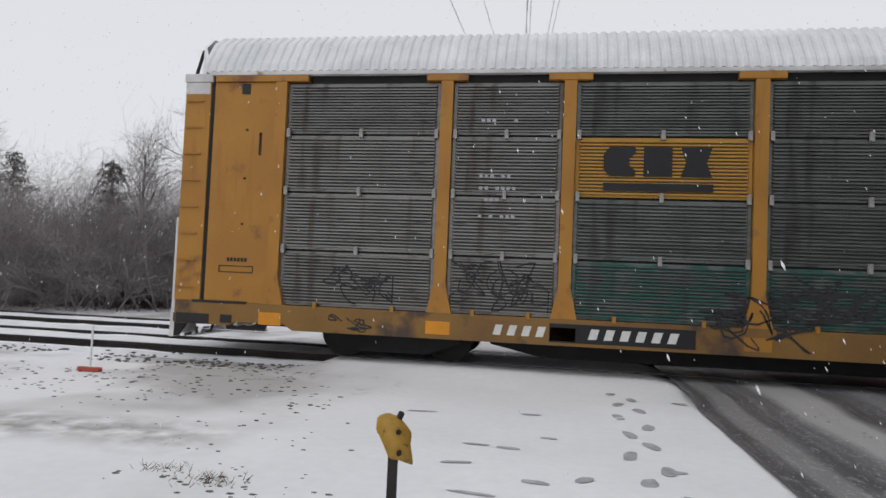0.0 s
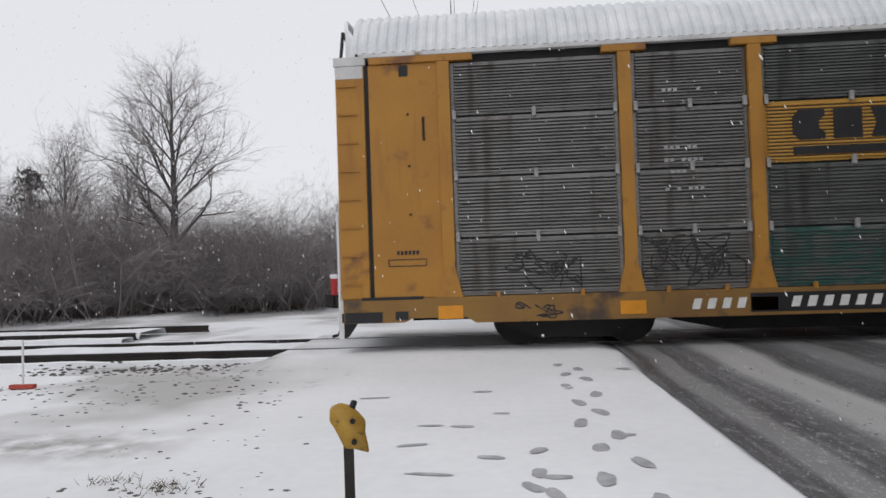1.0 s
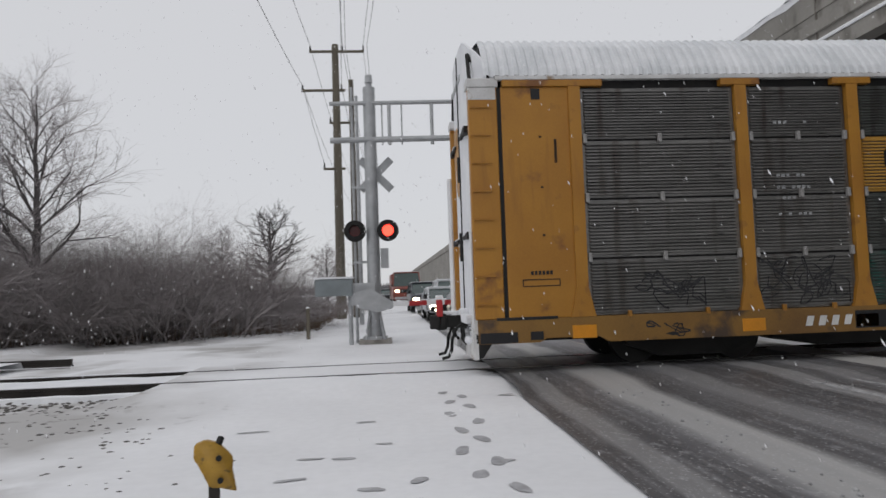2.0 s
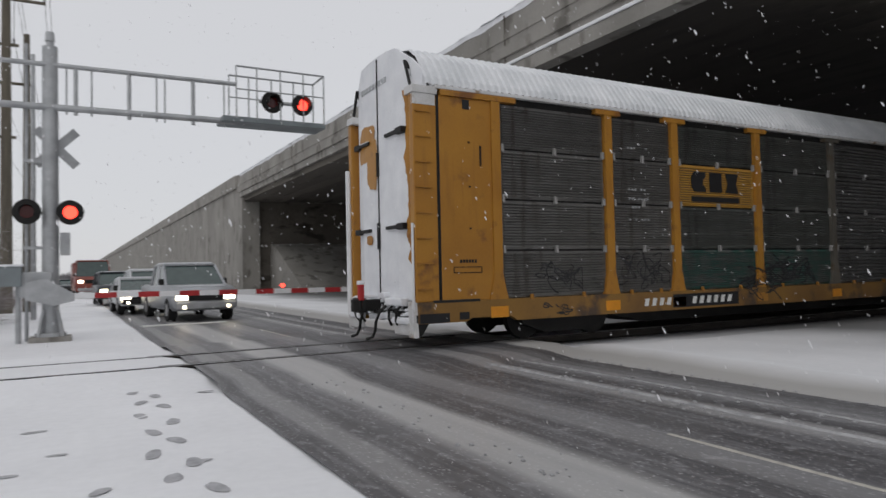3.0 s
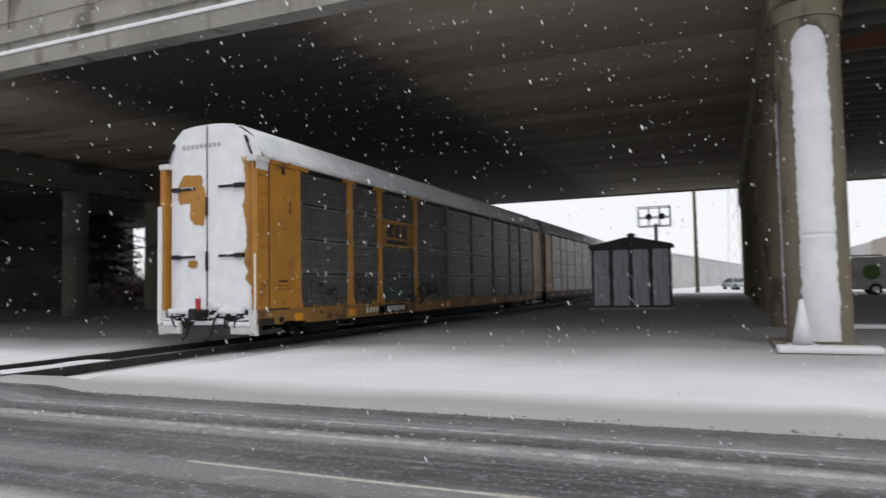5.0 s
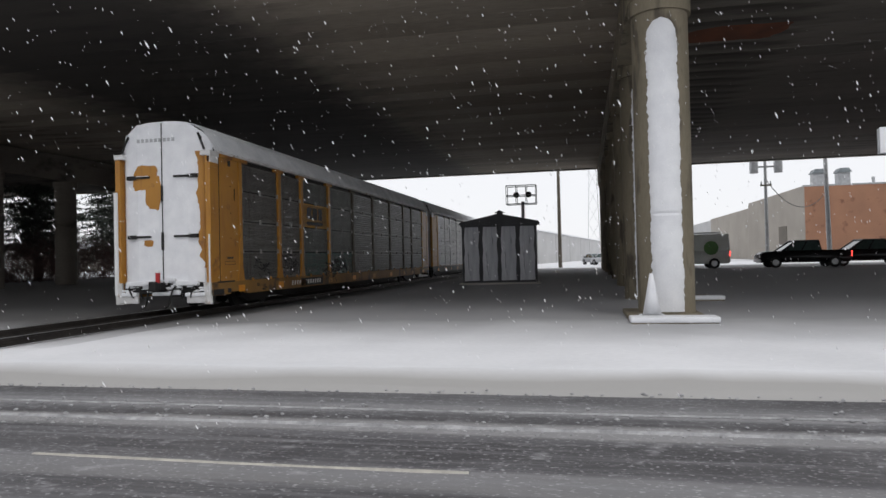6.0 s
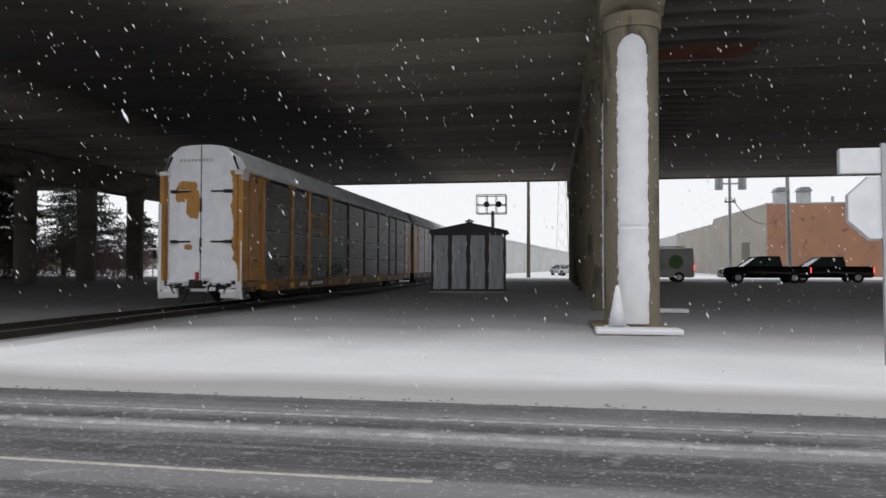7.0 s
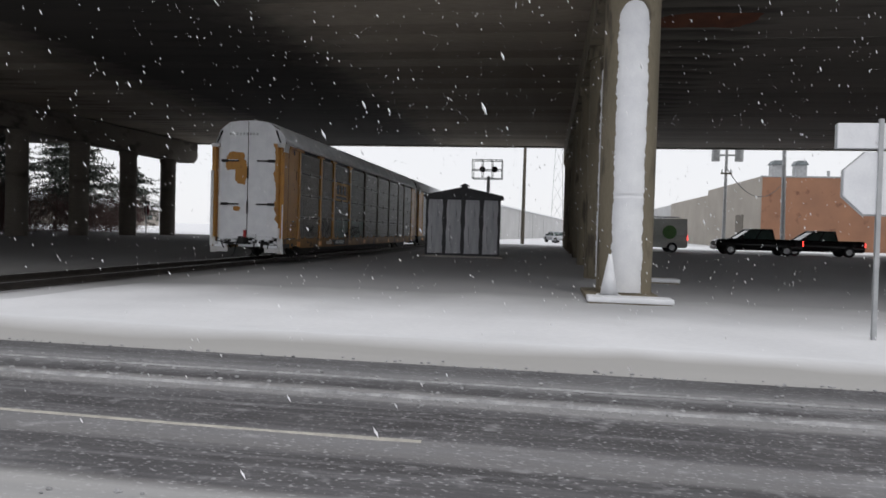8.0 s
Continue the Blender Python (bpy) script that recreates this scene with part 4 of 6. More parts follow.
            for y0 in (-0.45, 0.3):
                pts = [(-0.06, y0, 0.85), (-0.18, y0 + 0.02, 0.75), (-0.25, y0 + 0.04, 0.56), (-0.26, y0 + 0.06, 0.40), (-0.31, y0 + 0.08, 0.28), (-0.42, y0 + 0.1, 0.25)]
                part("brake_hose", pipe(BM(), pts, 0.028, 8), BLACK, car, "hanging black brake hose", True)
            for y0, y1, z0, z1 in ((-0.42, -0.2, 0.98, 1.09), (0.16, 0.5, 0.9, 1.03), (-0.3, 0.3, 0.58, 0.68), (-1.15, -0.45, 0.86, 1.0), (0.45, 1.15, 0.86, 0.99), (-1.35, -0.75, 0.55, 0.66), (0.8, 1.3, 0.56, 0.68), (-0.6, -0.25, 0.6, 0.72)):
                part("snow_lump", box(BM(), -0.10, y0, z0, 0.06, y1, z1, 0.035), SNOW, car, "snow packed on the end gear")
            for y0 in (-1.05, -0.72, 0.72, 1.05):
                part("uncoupling_gear", pipe(BM(), [(-0.02, y0, 0.9), (-0.12, y0 * 0.97, 0.78), (-0.1, y0 * 0.9, 0.6), (-0.03, y0 * 0.86, 0.5)], 0.025, 8), BLACK, car)
            bm = BM()
            box(bm, -0.48, -0.18, 0.95, -0.37, -0.08, 1.28, 0.025)
            box(bm, -0.44, -0.15, 0.8, -0.40, -0.1, 0.96, 0.01)
            mk = part("end_marker", bm, RED, car, "red end-of-train box on the coupler")
            bm = BM()
            box(bm, -0.49, -0.185, 1.24, -0.36, -0.075, 1.32, 0.02)
            part("marker_top", bm, WHITE, mk)
    if marked:
        # dark block marks and underline on the yellow panel; paler blocks on the sill
        m0, m1 = 6.87, 8.45
        w = (m1 - m0 - 0.12) / 3
        shapes = ([(0.18, 0), (0.95, 0), (0.95, 0.22), (0.78, 0.36), (0.78, 0.64), (0.95, 0.78), (0.95, 1), (0.18, 1), (0.0, 0.75), (0.0, 0.25)],
                  [(0.08, 0), (0.92, 0), (0.92, 1), (0.08, 1)],
                  [(0.05, 0), (0.95, 0), (0.80, 0.5), (0.95, 1), (0.05, 1), (0.20, 0.5)])
        for i, shape in enumerate(shapes):
            x = m0 + i * (w + 0.06)
            bm = BM()
            prism(bm, [(x + w * u, 3.10 + 0.44 * v) for u, v in shape], "y", N + 0.022, N + 0.031)
            part("panel_mark", bm, INK, car, "dark block mark on the yellow panel")
        bm = BM()
        box(bm, m0, N + 0.022, 2.88, m1, N + 0.031, 3.0)
        part("underline", bm, INK, car, "dark underline bar")
        bm = BM()
        for x0, x1, k in ((5.28, 6.14, 4), (6.70, 8.06, 6)):
            w = (x1 - x0) / k
            for i in range(k):
                x = x0 + i * w
                prism(bm, [(x + 0.02, 0.645), (x + w * 0.62, 0.645), (x + w * 0.82, 0.80), (x + 0.02 + w * 0.2, 0.80)], "y", N - 0.025, N - 0.022)
        part("sill_mark", bm, PALE_INK, sill, "white blocks on the sill")["kind"] = "stuff"
        bm = BM()
        for z in (3.92, 3.05, 2.86, 2.68, 2.42):
            for i in range(7 if z != 2.68 else 4):
                if random.random() < 0.8:
                    box(bm, 5.0 + i * 0.085, N + 0.030, z, 5.055 + i * 0.085, N + 0.037, z + 0.05)
        part("stencil", bm, GALV, car, "faint stencilled data")["kind"] = "stuff"
        bm = BM()
        scribble(bm, 2.35, 1.0, 1.35, 0.6, 8, N + 0.03, 5, 0.012)
        scribble(bm, 4.62, 1.0, 1.5, 0.75, 11, N + 0.03, 8, 0.012)
        scribble(bm, 8.3, 1.0, 2.6, 0.6, 11, N + 0.026, 12, 0.018)
        scribble(bm, 2.7, 0.5, 1.0, 0.36, 3, N - 0.018, 3, 0.012)
        scribble(bm, 9.6, 1.0, 1.6, 0.7, 6, N + 0.026, 21, 0.018)
        scribble(bm, 8.45, 0.62, 1.5, 0.75, 6, N - 0.024, 31, 0.014)
        part("graffiti", bm, SPRAY, car, "dark sprayed scrawl")["kind"] = "stuff"
    return car


last_car = autorack("autorack_car", "yellow autorack car with ribbed grey sides and snowy end doors", PANEL, True, YELLOW)
second_car = autorack("autorack_car", "pale grey autorack rail car coupled in the train", PANEL_PALE, False, YELLOW)
train = [last_car, second_car] + [copy_thing(second_car, pose(0, TRACK, 0)) for _ in range(5)]
# ---- crossing signal, gate and poles ----
def lamp_head(parent, x, y, z, lit, r=0.30):
    bm = BM()
    tube(bm, (x, y - 0.03, z), (x, y, z), r, r, 24)
    hd = part("backplate", bm, BLACK, parent, "round black signal backplate")
    bm = BM()
    for i in range(12):
        a0, a1 = radians(-20 + i * 18.3), radians(-20 + (i + 1) * 18.3)
        p = [(x + 0.17 * math.cos(a), y - d, z + 0.17 * math.sin(a)) for a, d in ((a0, 0.03), (a1, 0.03), (a1, 0.30), (a0, 0.30))]
        bm.faces.new([bm.verts.new(q) for q in p])
    bmesh.ops.remove_doubles(bm, verts=bm.verts, dist=1e-4)
    bmesh.ops.solidify(bm, geom=list(bm.faces), thickness=0.012)
    part("hood", bm, BLACK, hd)
    bm = BM()
    tube(bm, (x, y - 0.045, z), (x, y - 0.032, z), 0.15, 0.155, 20)
    part("lens", bm, RED_GLOW if lit else RED_DARK, hd, "lit red lens" if lit else "unlit red lens")
    bm = BM()
    tube(bm, (x, y, z), (x, y + 0.18, z), 0.16, 0.10, 16)
    part("housing", bm, BLACK, hd)


def crossing_signal():
    sg = thing("crossing_signal", pose(-0.27, 19.0, 0), "grey cantilever crossing signal with red flashers over the road", "crossing signal")
    bm = BM()
    box(bm, -0.45, -0.35, -0.1, 0.45, 0.35, 0.10, 0.02)
    part("base", bm, CONCRETE, sg)
    bm = BM()
    for a in range(4):
        c, s = math.cos(a * math.pi / 2 + 0.785), math.sin(a * math.pi / 2 + 0.785)
        tube(bm, (0.36 * c, 0.36 * s, 0.1), (0.20 * c, 0.20 * s, 0.75), 0.04, seg=8)
    tube(bm, (0, 0, 0.1), (0, 0, 0.18), 0.34, 0.34, 20)
    part("flange", bm, GALV, sg)
    bm = BM()
    tube(bm, (0, 0, 0.15), (0, 0, 7.15), 0.19, 0.17, 20)
    tube(bm, (0, 0, 7.15), (0, 0, 7.28), 0.09, 0.09, 12)
    part("mast", bm, GALV, sg, "thick galvanised mast")
    bm = BM()
    tube(bm, (0, -0.02, 7.28), (0, -0.02, 7.5), 0.11, 0.10, 12)
    part("bell", bm, GALV, sg)
    for z0, r in ((6.66, 0.06), (5.62, 0.085)):
        part("chord", tube(BM(), (-1.1, -0.1, z0 + 0.02), (4.4, -0.1, z0 + 0.06), r, seg=10), GALV, sg)
    for k, x in enumerate((0.35, 0.55, 0.9, 1.75, 2.4, 2.6, 3.3, 4.1)):
        r = 0.05 if k in (1, 3, 6) else 0.022
        part("strut", tube(BM(), (x, -0.1, 5.5), (x, -0.1, 6.72), r, seg=8), GALV, sg)
    bm = BM()
    box(bm, 4.0, -0.45, 5.62, 6.85, 0.45, 5.76, 0.01)
    part("platform", bm, GREYBOX, sg, "grey walkway platform")
    for y in (-0.48, 0.48):
        part("handrail", tube(BM(), (4.35, y, 7.12), (6.8, y, 7.12), 0.028, seg=8), GALV, sg)
        part("mid_rail", tube(BM(), (4.35, y, 6.5), (6.8, y, 6.5), 0.02, seg=8), GALV, sg)
        for x in (4.35, 4.9, 5.55, 6.2, 6.8):
            part("rail_post", tube(BM(), (x, y, 5.7), (x, y, 7.12), 0.022, seg=8), GALV, sg)
    bm = BM()
    tube(bm, (6.8, -0.48, 7.12), (6.8, 0.48, 7.12), 0.028, seg=8)
    tube(bm, (5.0, -0.3, 6.25), (6.5, -0.3, 6.25), 0.04, seg=8)
    part("cross_rail", bm, GALV, sg)
    lamp_head(sg, 5.35, -0.35, 6.25, False)
    lamp_head(sg, 6.2, -0.35, 6.25, True)
    bm = BM()
    tube(bm, (-0.75, 0.05, 3.08), (0.6, 0.05, 3.08), 0.035, seg=8)
    part("lamp_arm", bm, BLACK, sg)
    lamp_head(sg, -0.48, -0.24, 3.08, False)
    lamp_head(sg, 0.42, -0.24, 3.08, True)
    for d in (1, -1):
        bm = BM()
        c, s = math.cos(radians(45 * d)), math.sin(radians(45 * d))
        pts = [(-0.62, -0.11), (0.62, -0.11), (0.62, 0.11), (-0.62, 0.11)]
        prism(bm, [(0.13 + u * c - v * s, 4.72 + u * s + v * c) for u, v in pts], "y", 0.25 + 0.02 * d, 0.265 + 0.02 * d)
        part("crossbuck", bm, GALV, sg, "pale crossbuck blade seen from behind")
    part("conduit", tube(BM(), (-0.5, 0.1, -0.1), (-0.5, 0.1, 7.2), 0.042, 0.038, 10), GALV, sg, "slim grey conduit beside the mast")
    for z in (2.2, 4.3, 5.66, 6.7):
        part("bracket", box(BM(), -0.56, 0.02, z, 0.05, 0.16, z + 0.07), GALV, sg)
    bm = BM()
    box(bm, 0.2, -0.15, 2.05, 0.42, 0.1, 2.6, 0.015)
    part("junction_box", bm, GALV, sg)
    # gate mechanism and counterweight
    bm = BM()
    box(bm, -0.62, -0.55, 1.05, 0.05, -0.2, 1.65, 0.03)
    part("gate_motor", bm, GALV, sg, "grey gate mechanism")
    bm = BM()
    prism(bm, [(-0.5, 1.0), (0.1, 0.85), (0.5, 0.95), (0.5, 1.12), (-0.1, 1.5), (-0.5, 1.4)], "y", -0.66, -0.58)
    part("counterweight", bm, GALV, sg)
    n = 16
    for i in range(n):
        bm = BM()
        x0, x1 = 0.45 + i * 0.48, 0.45 + (i + 1) * 0.48
        box(bm, x0, -0.64, 1.0 - 0.004 * i, x1, -0.60, 1.13 - 0.004 * i)
        part("gate_arm_band", bm, (RED if i % 2 else WHITE), sg, "red band" if i % 2 else "white band")
    for x in (5.5, 8.0):
        bm = BM()
        tube(bm, (x, -0.66, 1.17), (x, -0.56, 1.17), 0.055, seg=12)
        part("gate_lamp", bm, RED_GLOW, sg, "small red lamp on the gate arm")


def control_box():
    cb = thing("signal_cabinet", pose(-1.32, 18.6, 0), "green-grey equipment cabinet on a post", "cabinet")
    bm = BM()
    box(bm, -0.52, -0.25, 1.32, 0.48, 0.25, 1.78, 0.02)
    part("case", bm, GREYBOX, cb)
    bm = BM()
    tube(bm, (0.4, 0.1, -0.1), (0.4, 0.1, 1.34), 0.06, seg=10)
    part("post", bm, GALV, cb)
    bm = BM()
    box(bm, -0.55, -0.28, 1.78, 0.51, 0.28, 1.83, 0.015)
    part("snow_cap", bm, SNOW, cb)


def utility_pole(name, x, y, h, arms, label, lean=0.0, r=0.17, group="utility poles"):
    up = thing(name, pose(x, y, 0, 0, lean, 0), label, "utility pole", group)
    bm = BM()
    tube(bm, (0, 0, -0.3), (0, 0, h), r, r * 0.65, 14)
    part("pole", bm, GALV if "pale" in label else WOODPOLE, up)
    for z, w0, w1, ends in arms:
        bm = BM()
        box(bm, w0, -0.16, z - 0.06, w1, -0.05, z + 0.06, 0.01)
        arm = part("crossarm", bm, WOODPOLE, up)
        for e in ends:
            bm = BM()
            tube(bm, (e, -0.1, z + 0.05), (e, -0.1, z + 0.32), 0.05, 0.035, 8)
            part("insulator", bm, BLACK, arm)
    return up


def wire(a, b, sag, r=0.012, label="thin overhead power line"):
    bm = BM()
    pipe(bm, [Vector(a).lerp(Vector(b), i / 24) - Vector((0, 0, sag * 4 * (i / 24) * (1 - i / 24))) for i in range(25)], r, 5)
    tagged(part("power_line", bm, WIRE), label, "cable", "overhead lines")


crossing_signal()
control_box()
ws = thing("wooden_stake", pose(-2.37, 21.3, 0), "short brown wooden stake standing in the snow", "stake")
part("shaft", tube(BM(), (0, 0, -0.2), (0, 0, 0.95), 0.06, 0.055, 10), WOODPOLE, ws)
part("snow_cap", tube(BM(), (0, 0, 0.95), (0, 0, 1.0), 0.06, 0.03, 10), SNOW, ws)
utility_pole("utility_pole", -2.3, 36, 14.6, ((14.2, -1.35, 1.55, (-1.3, 0.4, 1.5)), (12.1, -1.8, 0.5, (-1.75, 0.3)), (7.9, -0.75, 0.4, (-0.7,))), "weathered wooden utility pole with crossarms", 0, 0.27)
utility_pole("utility_pole", -1.55, 37.0, 13.0, ((10.6, -1.2, 0.2, (-1.15,)),), "dark slender wooden pole beside the taller one", 0, 0.2)
utility_pole("utility_pole", -1.9, 80, 14.0, ((13.6, -1.3, 1.3, (-1.2, 1.2)),), "weathered wooden utility pole with crossarms")
bm = BM()
tube(bm, (0, 0, -0.2), (0, 0, 9.8), 0.10, 0.07, 12)
sp = thing("steel_conduit_mast", pose(-1.0, 29.0, 0), "slim grey steel mast with cable conduit", "mast")
part("tube", bm, GALV, sp)
bm = BM()
tube(bm, (0.35, -0.2, -0.2), (0.35, -0.2, 9.5), 0.05, 0.05, 10)
part("conduit", bm, GALV, sp)
for e, z, yy in ((-3.6, 14.55, -6), (-1.9, 14.55, 1.5), (-0.8, 14.55, 5.5), (-4.05, 12.4, -7.5), (-2.0, 12.4, 3), (-1.75, 14.55, 2.4), (-0.6, 14.55, 6.4)):
    wire((e, 35.9, z), (yy * 0.55, -24, z + 1.0), 1.6)
    wire((e, 35.9, z), (e + 0.3, 80, z - 0.6), 0.8)

wire((-4.05, 35.9, 12.4), (-3.0, 35.9, 8.2), 0.1)


# ---- small things by the road ----
def marker_post():
    mp = thing("marker_post", pose(-0.665, 2.92, 0, 0, 0, 12), "metal marker post with a torn yellow cover", "marker post")
    bm = BM()
    prism(bm, [(-0.022, -0.015), (0.022, -0.015), (0.022, 0.015), (0.012, 0.015), (0.012, -0.005), (-0.012, -0.005), (-0.012, 0.015), (-0.022, 0.015)], "z", -0.2, 0.80)
    part("post", bm, RAIL, mp)
    bm = BM()
    pts = [(-0.075, 0.845), (-0.03, 0.862), (0.02, 0.845), (0.062, 0.80), (0.078, 0.775), (0.066, 0.735), (0.082, 0.69), (0.088, 0.645), (0.074, 0.66), (0.03, 0.668), (-0.015, 0.672), (-0.03, 0.70), (-0.045, 0.75), (-0.078, 0.79)]
    prism(bm, pts, "y", -0.035, 0.02)
    bmesh.ops.bevel(bm, geom=list(bm.edges), offset=0.006, segments=2, affect="EDGES")
    head = part("cover", bm, mat("cover_yellow", (0.46, 0.27, 0.035), (0.34, 0.19, 0.03), 14, 0.5, 0, 0.3, 60, (0.10, 0.07, 0.03), 0.1), mp, "creased yellow plastic cover", True)
    bm = BM()
    tube(bm, (0.02, -0.045, 0.79), (0.02, -0.03, 0.79), 0.012, seg=10)
    tube(bm, (0.025, -0.045, 0.70), (0.025, -0.03, 0.70), 0.012, seg=10)
    tube(bm, (0.018, -0.02, 0.84), (0.03, -0.0, 0.865), 0.014, seg=8)
    part("bolt", bm, BLACK, head)


def stake():
    st = thing("marker_stake", pose(-6.25, 8.5, 0), "thin white stake with a red foot in the snow", "stake")
    bm = BM()
    tube(bm, (0, 0, 0), (0.01, 0, 0.62), 0.014, seg=8)
    part("rod", bm, WHITE, st)
    bm = BM()
    box(bm, -0.18, -0.03, -0.01, 0.16, 0.05, 0.045, 0.012)
    part("foot", bm, mat("foot_red", (0.45, 0.07, 0.05), rough=0.6), st)


def traffic_cone():
    tc = thing("traffic_cone", pose(15.4, -1.36, 0.09), "snow-plastered traffic cone beside a bridge column", "traffic cone")
    bm = BM()
    box(bm, -0.24, -0.26, 0.0, 0.24, 0.26, 0.06, 0.02)
    part("base", bm, SNOW, tc)
    bm = BM()
    tube(bm, (0, 0, 0.05), (0, 0, 0.95), 0.20, 0.035, 20)
    part("cone", bm, SNOW, tc, "", True)


def stop_sign():
    ss = thing("road_sign", pose(11.07, -4.85, 0, 0, 1.0, 0), "snow-covered back of a stop sign on a steel post", "road sign")
    bm = BM()
    prism(bm, [(-0.03, -0.03), (0.03, -0.03), (0.03, 0.03), (-0.03, 0.03)], "z", -0.2, 3.3)
    part("post", bm, GALV, ss)
    bm = BM()
    prism(bm, [(0.56 * math.cos(radians(22.5 + 45 * i)), 2.33 + 0.52 * math.sin(radians(22.5 + 45 * i))) for i in range(8)], "x", 0.031, 0.045)
    part("plate", bm, GALV, ss, "octagonal plate")
    bm = BM()
    prism(bm, [(0.53 * math.cos(radians(22.5 + 45 * i)) * (0.97 if i in (2, 5) else 1), 2.34 + 0.5 * math.sin(radians(22.5 + 45 * i)) * (0.8 if i == 4 else 1)) for i in range(8)], "x", -0.004, 0.03)
    part("plate_snow", bm, SNOW, ss, "snow stuck on the plate")
    bm = BM()
    box(bm, 0.031, -0.62, 2.85, 0.05, 0.62, 3.22)
    part("upper_plate", bm, GALV, ss)
    bm = BM()
    box(bm, -0.006, -0.60, 2.86, 0.03, 0.60, 3.24, 0.012)
    part("upper_snow", bm, SNOW, ss, "snow stuck on the plate")


def ground_bits():
    rng = random.Random(4)
    dark = mat("dark_slush", (0.46, 0.46, 0.48), (0.30, 0.30, 0.315), 9, 0.7, 0, 0.5)

    def flat(bm, x, y, rx, ry, turn, seed):
        c, s = math.cos(turn), math.sin(turn)
        pts = [(x + u * c - v * s, y + u * s + v * c) for u, v in blob_outline(0, 0, rx, ry, seed, 22, 0.85)]
        mid = bm.verts.new((x, y, ground_z(x, y) + 0.007))
        a = [bm.verts.new((u, v, ground_z(u, v) + 0.006)) for u, v in pts]
        for p, q in zip(a, a[1:] + a[:1]):
            bm.faces.new((p, q, mid))
    # flush prints: the shade of their hollows is put into the slush colour
    bm = BM()
    for i in range(22):
        y = 3.6 + i * 0.42
        side = 0.11 if i % 2 else -0.11
        flat(bm, 0.72 + 0.02 * y + side + rng.uniform(-.05, .05), y, 0.062, 0.145, rng.uniform(-.3, .3), i)
    for i in range(5):
        flat(bm, rng.uniform(0.1, 0.6), rng.uniform(3.9, 5.2), 0.05, 0.11, rng.uniform(-.8, .8), i + 40)
    tagged(part("footprints", bm, dark), "trail of slushy footprints with shade painted in", "footprints", kind="stuff")
    bm = BM()
    for x, y, rx, ry in ((-0.65, 6.1, 0.13, 0.03), (-0.35, 6.05, 0.11, 0.04), (-1.37, 7.4, 0.17, 0.035), (1.0, 5.7, 0.10, 0.05), (1.6, 9.0, 0.11, 0.05), (-0.7, 5.4, 0.13, 0.03), (-0.1, 5.0, 0.10, 0.05), (-0.5, 4.6, 0.17, 0.03), (0.0, 6.5, 0.09, 0.03), (2.3, 6.0, 0.09, 0.05), (-0.2, 7.6, 0.12, 0.04), (0.35, 4.5, 0.10, 0.05)):
        flat(bm, x, y, rx, ry, rng.uniform(-.2, .2), x * 7 + y)
    tagged(part("thawed_patches", bm, dark), "dark thawed patches in the snow", "slush", kind="stuff")
    stone = mat("wet_stone", (0.13, 0.12, 0.11), (0.07, 0.065, 0.06), 8, 0.8, 0, 0.4)
    bm = BM()
    spots = [(rng.uniform(-12, -2.4), 6.4 + 4.0 * rng.random() ** 0.8, rng.uniform(0.009, 0.030)) for _ in range(850)]
    spots += [(rng.uniform(-6, -1.2), rng.uniform(4.3, 6.6), rng.uniform(0.008, 0.02)) for _ in range(70)]
    spots += [(rng.gauss(-2.7, 0.35), rng.gauss(4.6, 0.12), rng.uniform(0.008, 0.024)) for _ in range(24)] + [(rng.gauss(-2.05, 0.35), rng.gauss(4.35, 0.12), rng.uniform(0.008, 0.022)) for _ in range(22)]
    spots += [(rng.uniform(-12, -3.5), rng.gauss(10.0, 0.4), rng.uniform(0.014, 0.04)) for _ in range(260)]
    for x, y, r in spots:
        if noise.noise((x * 0.7, y * 0.7, 8)) < -0.12:
            continue
        z = ground_z(x, y)
        q = bmesh.ops.create_icosphere(bm, subdivisions=1, radius=r)
        for v in q["verts"]:
            v.co = Vector((v.co.x * 1.5 * rng.uniform(.8, 1.2) + x, v.co.y * rng.uniform(.8, 1.2) + y, v.co.z * 0.5 + z - r * 0.05))
    tagged(part("gravel", bm, stone), "dark stones showing through the snow", "gravel", kind="stuff")
    straw = mat("dead_grass", (0.15, 0.12, 0.08), (0.09, 0.075, 0.055), 8, 0.9)
    for cx, cy, n, w in ((-2.28, 4.45, 80, 0.22), (-2.75, 4.6, 40, 0.25)):
        bm = BM()
        for i in range(n):
            x, y = cx + rng.gauss(0, w * 0.5), cy + rng.gauss(0, 0.07)
            h, a = rng.uniform(0.02, 0.06), rng.uniform(0, 6.3)
            dx, dy = math.cos(a) * 0.06, math.sin(a) * 0.06
            p = [(x, y, 0), (x + 0.008, y, 0), (x + dx, y + dy, h)]
            bm.faces.new([bm.verts.new(q) for q in p])
        tagged(part("grass_tuft", bm, straw), "flattened dead grass poking through snow", "grass", kind="stuff")


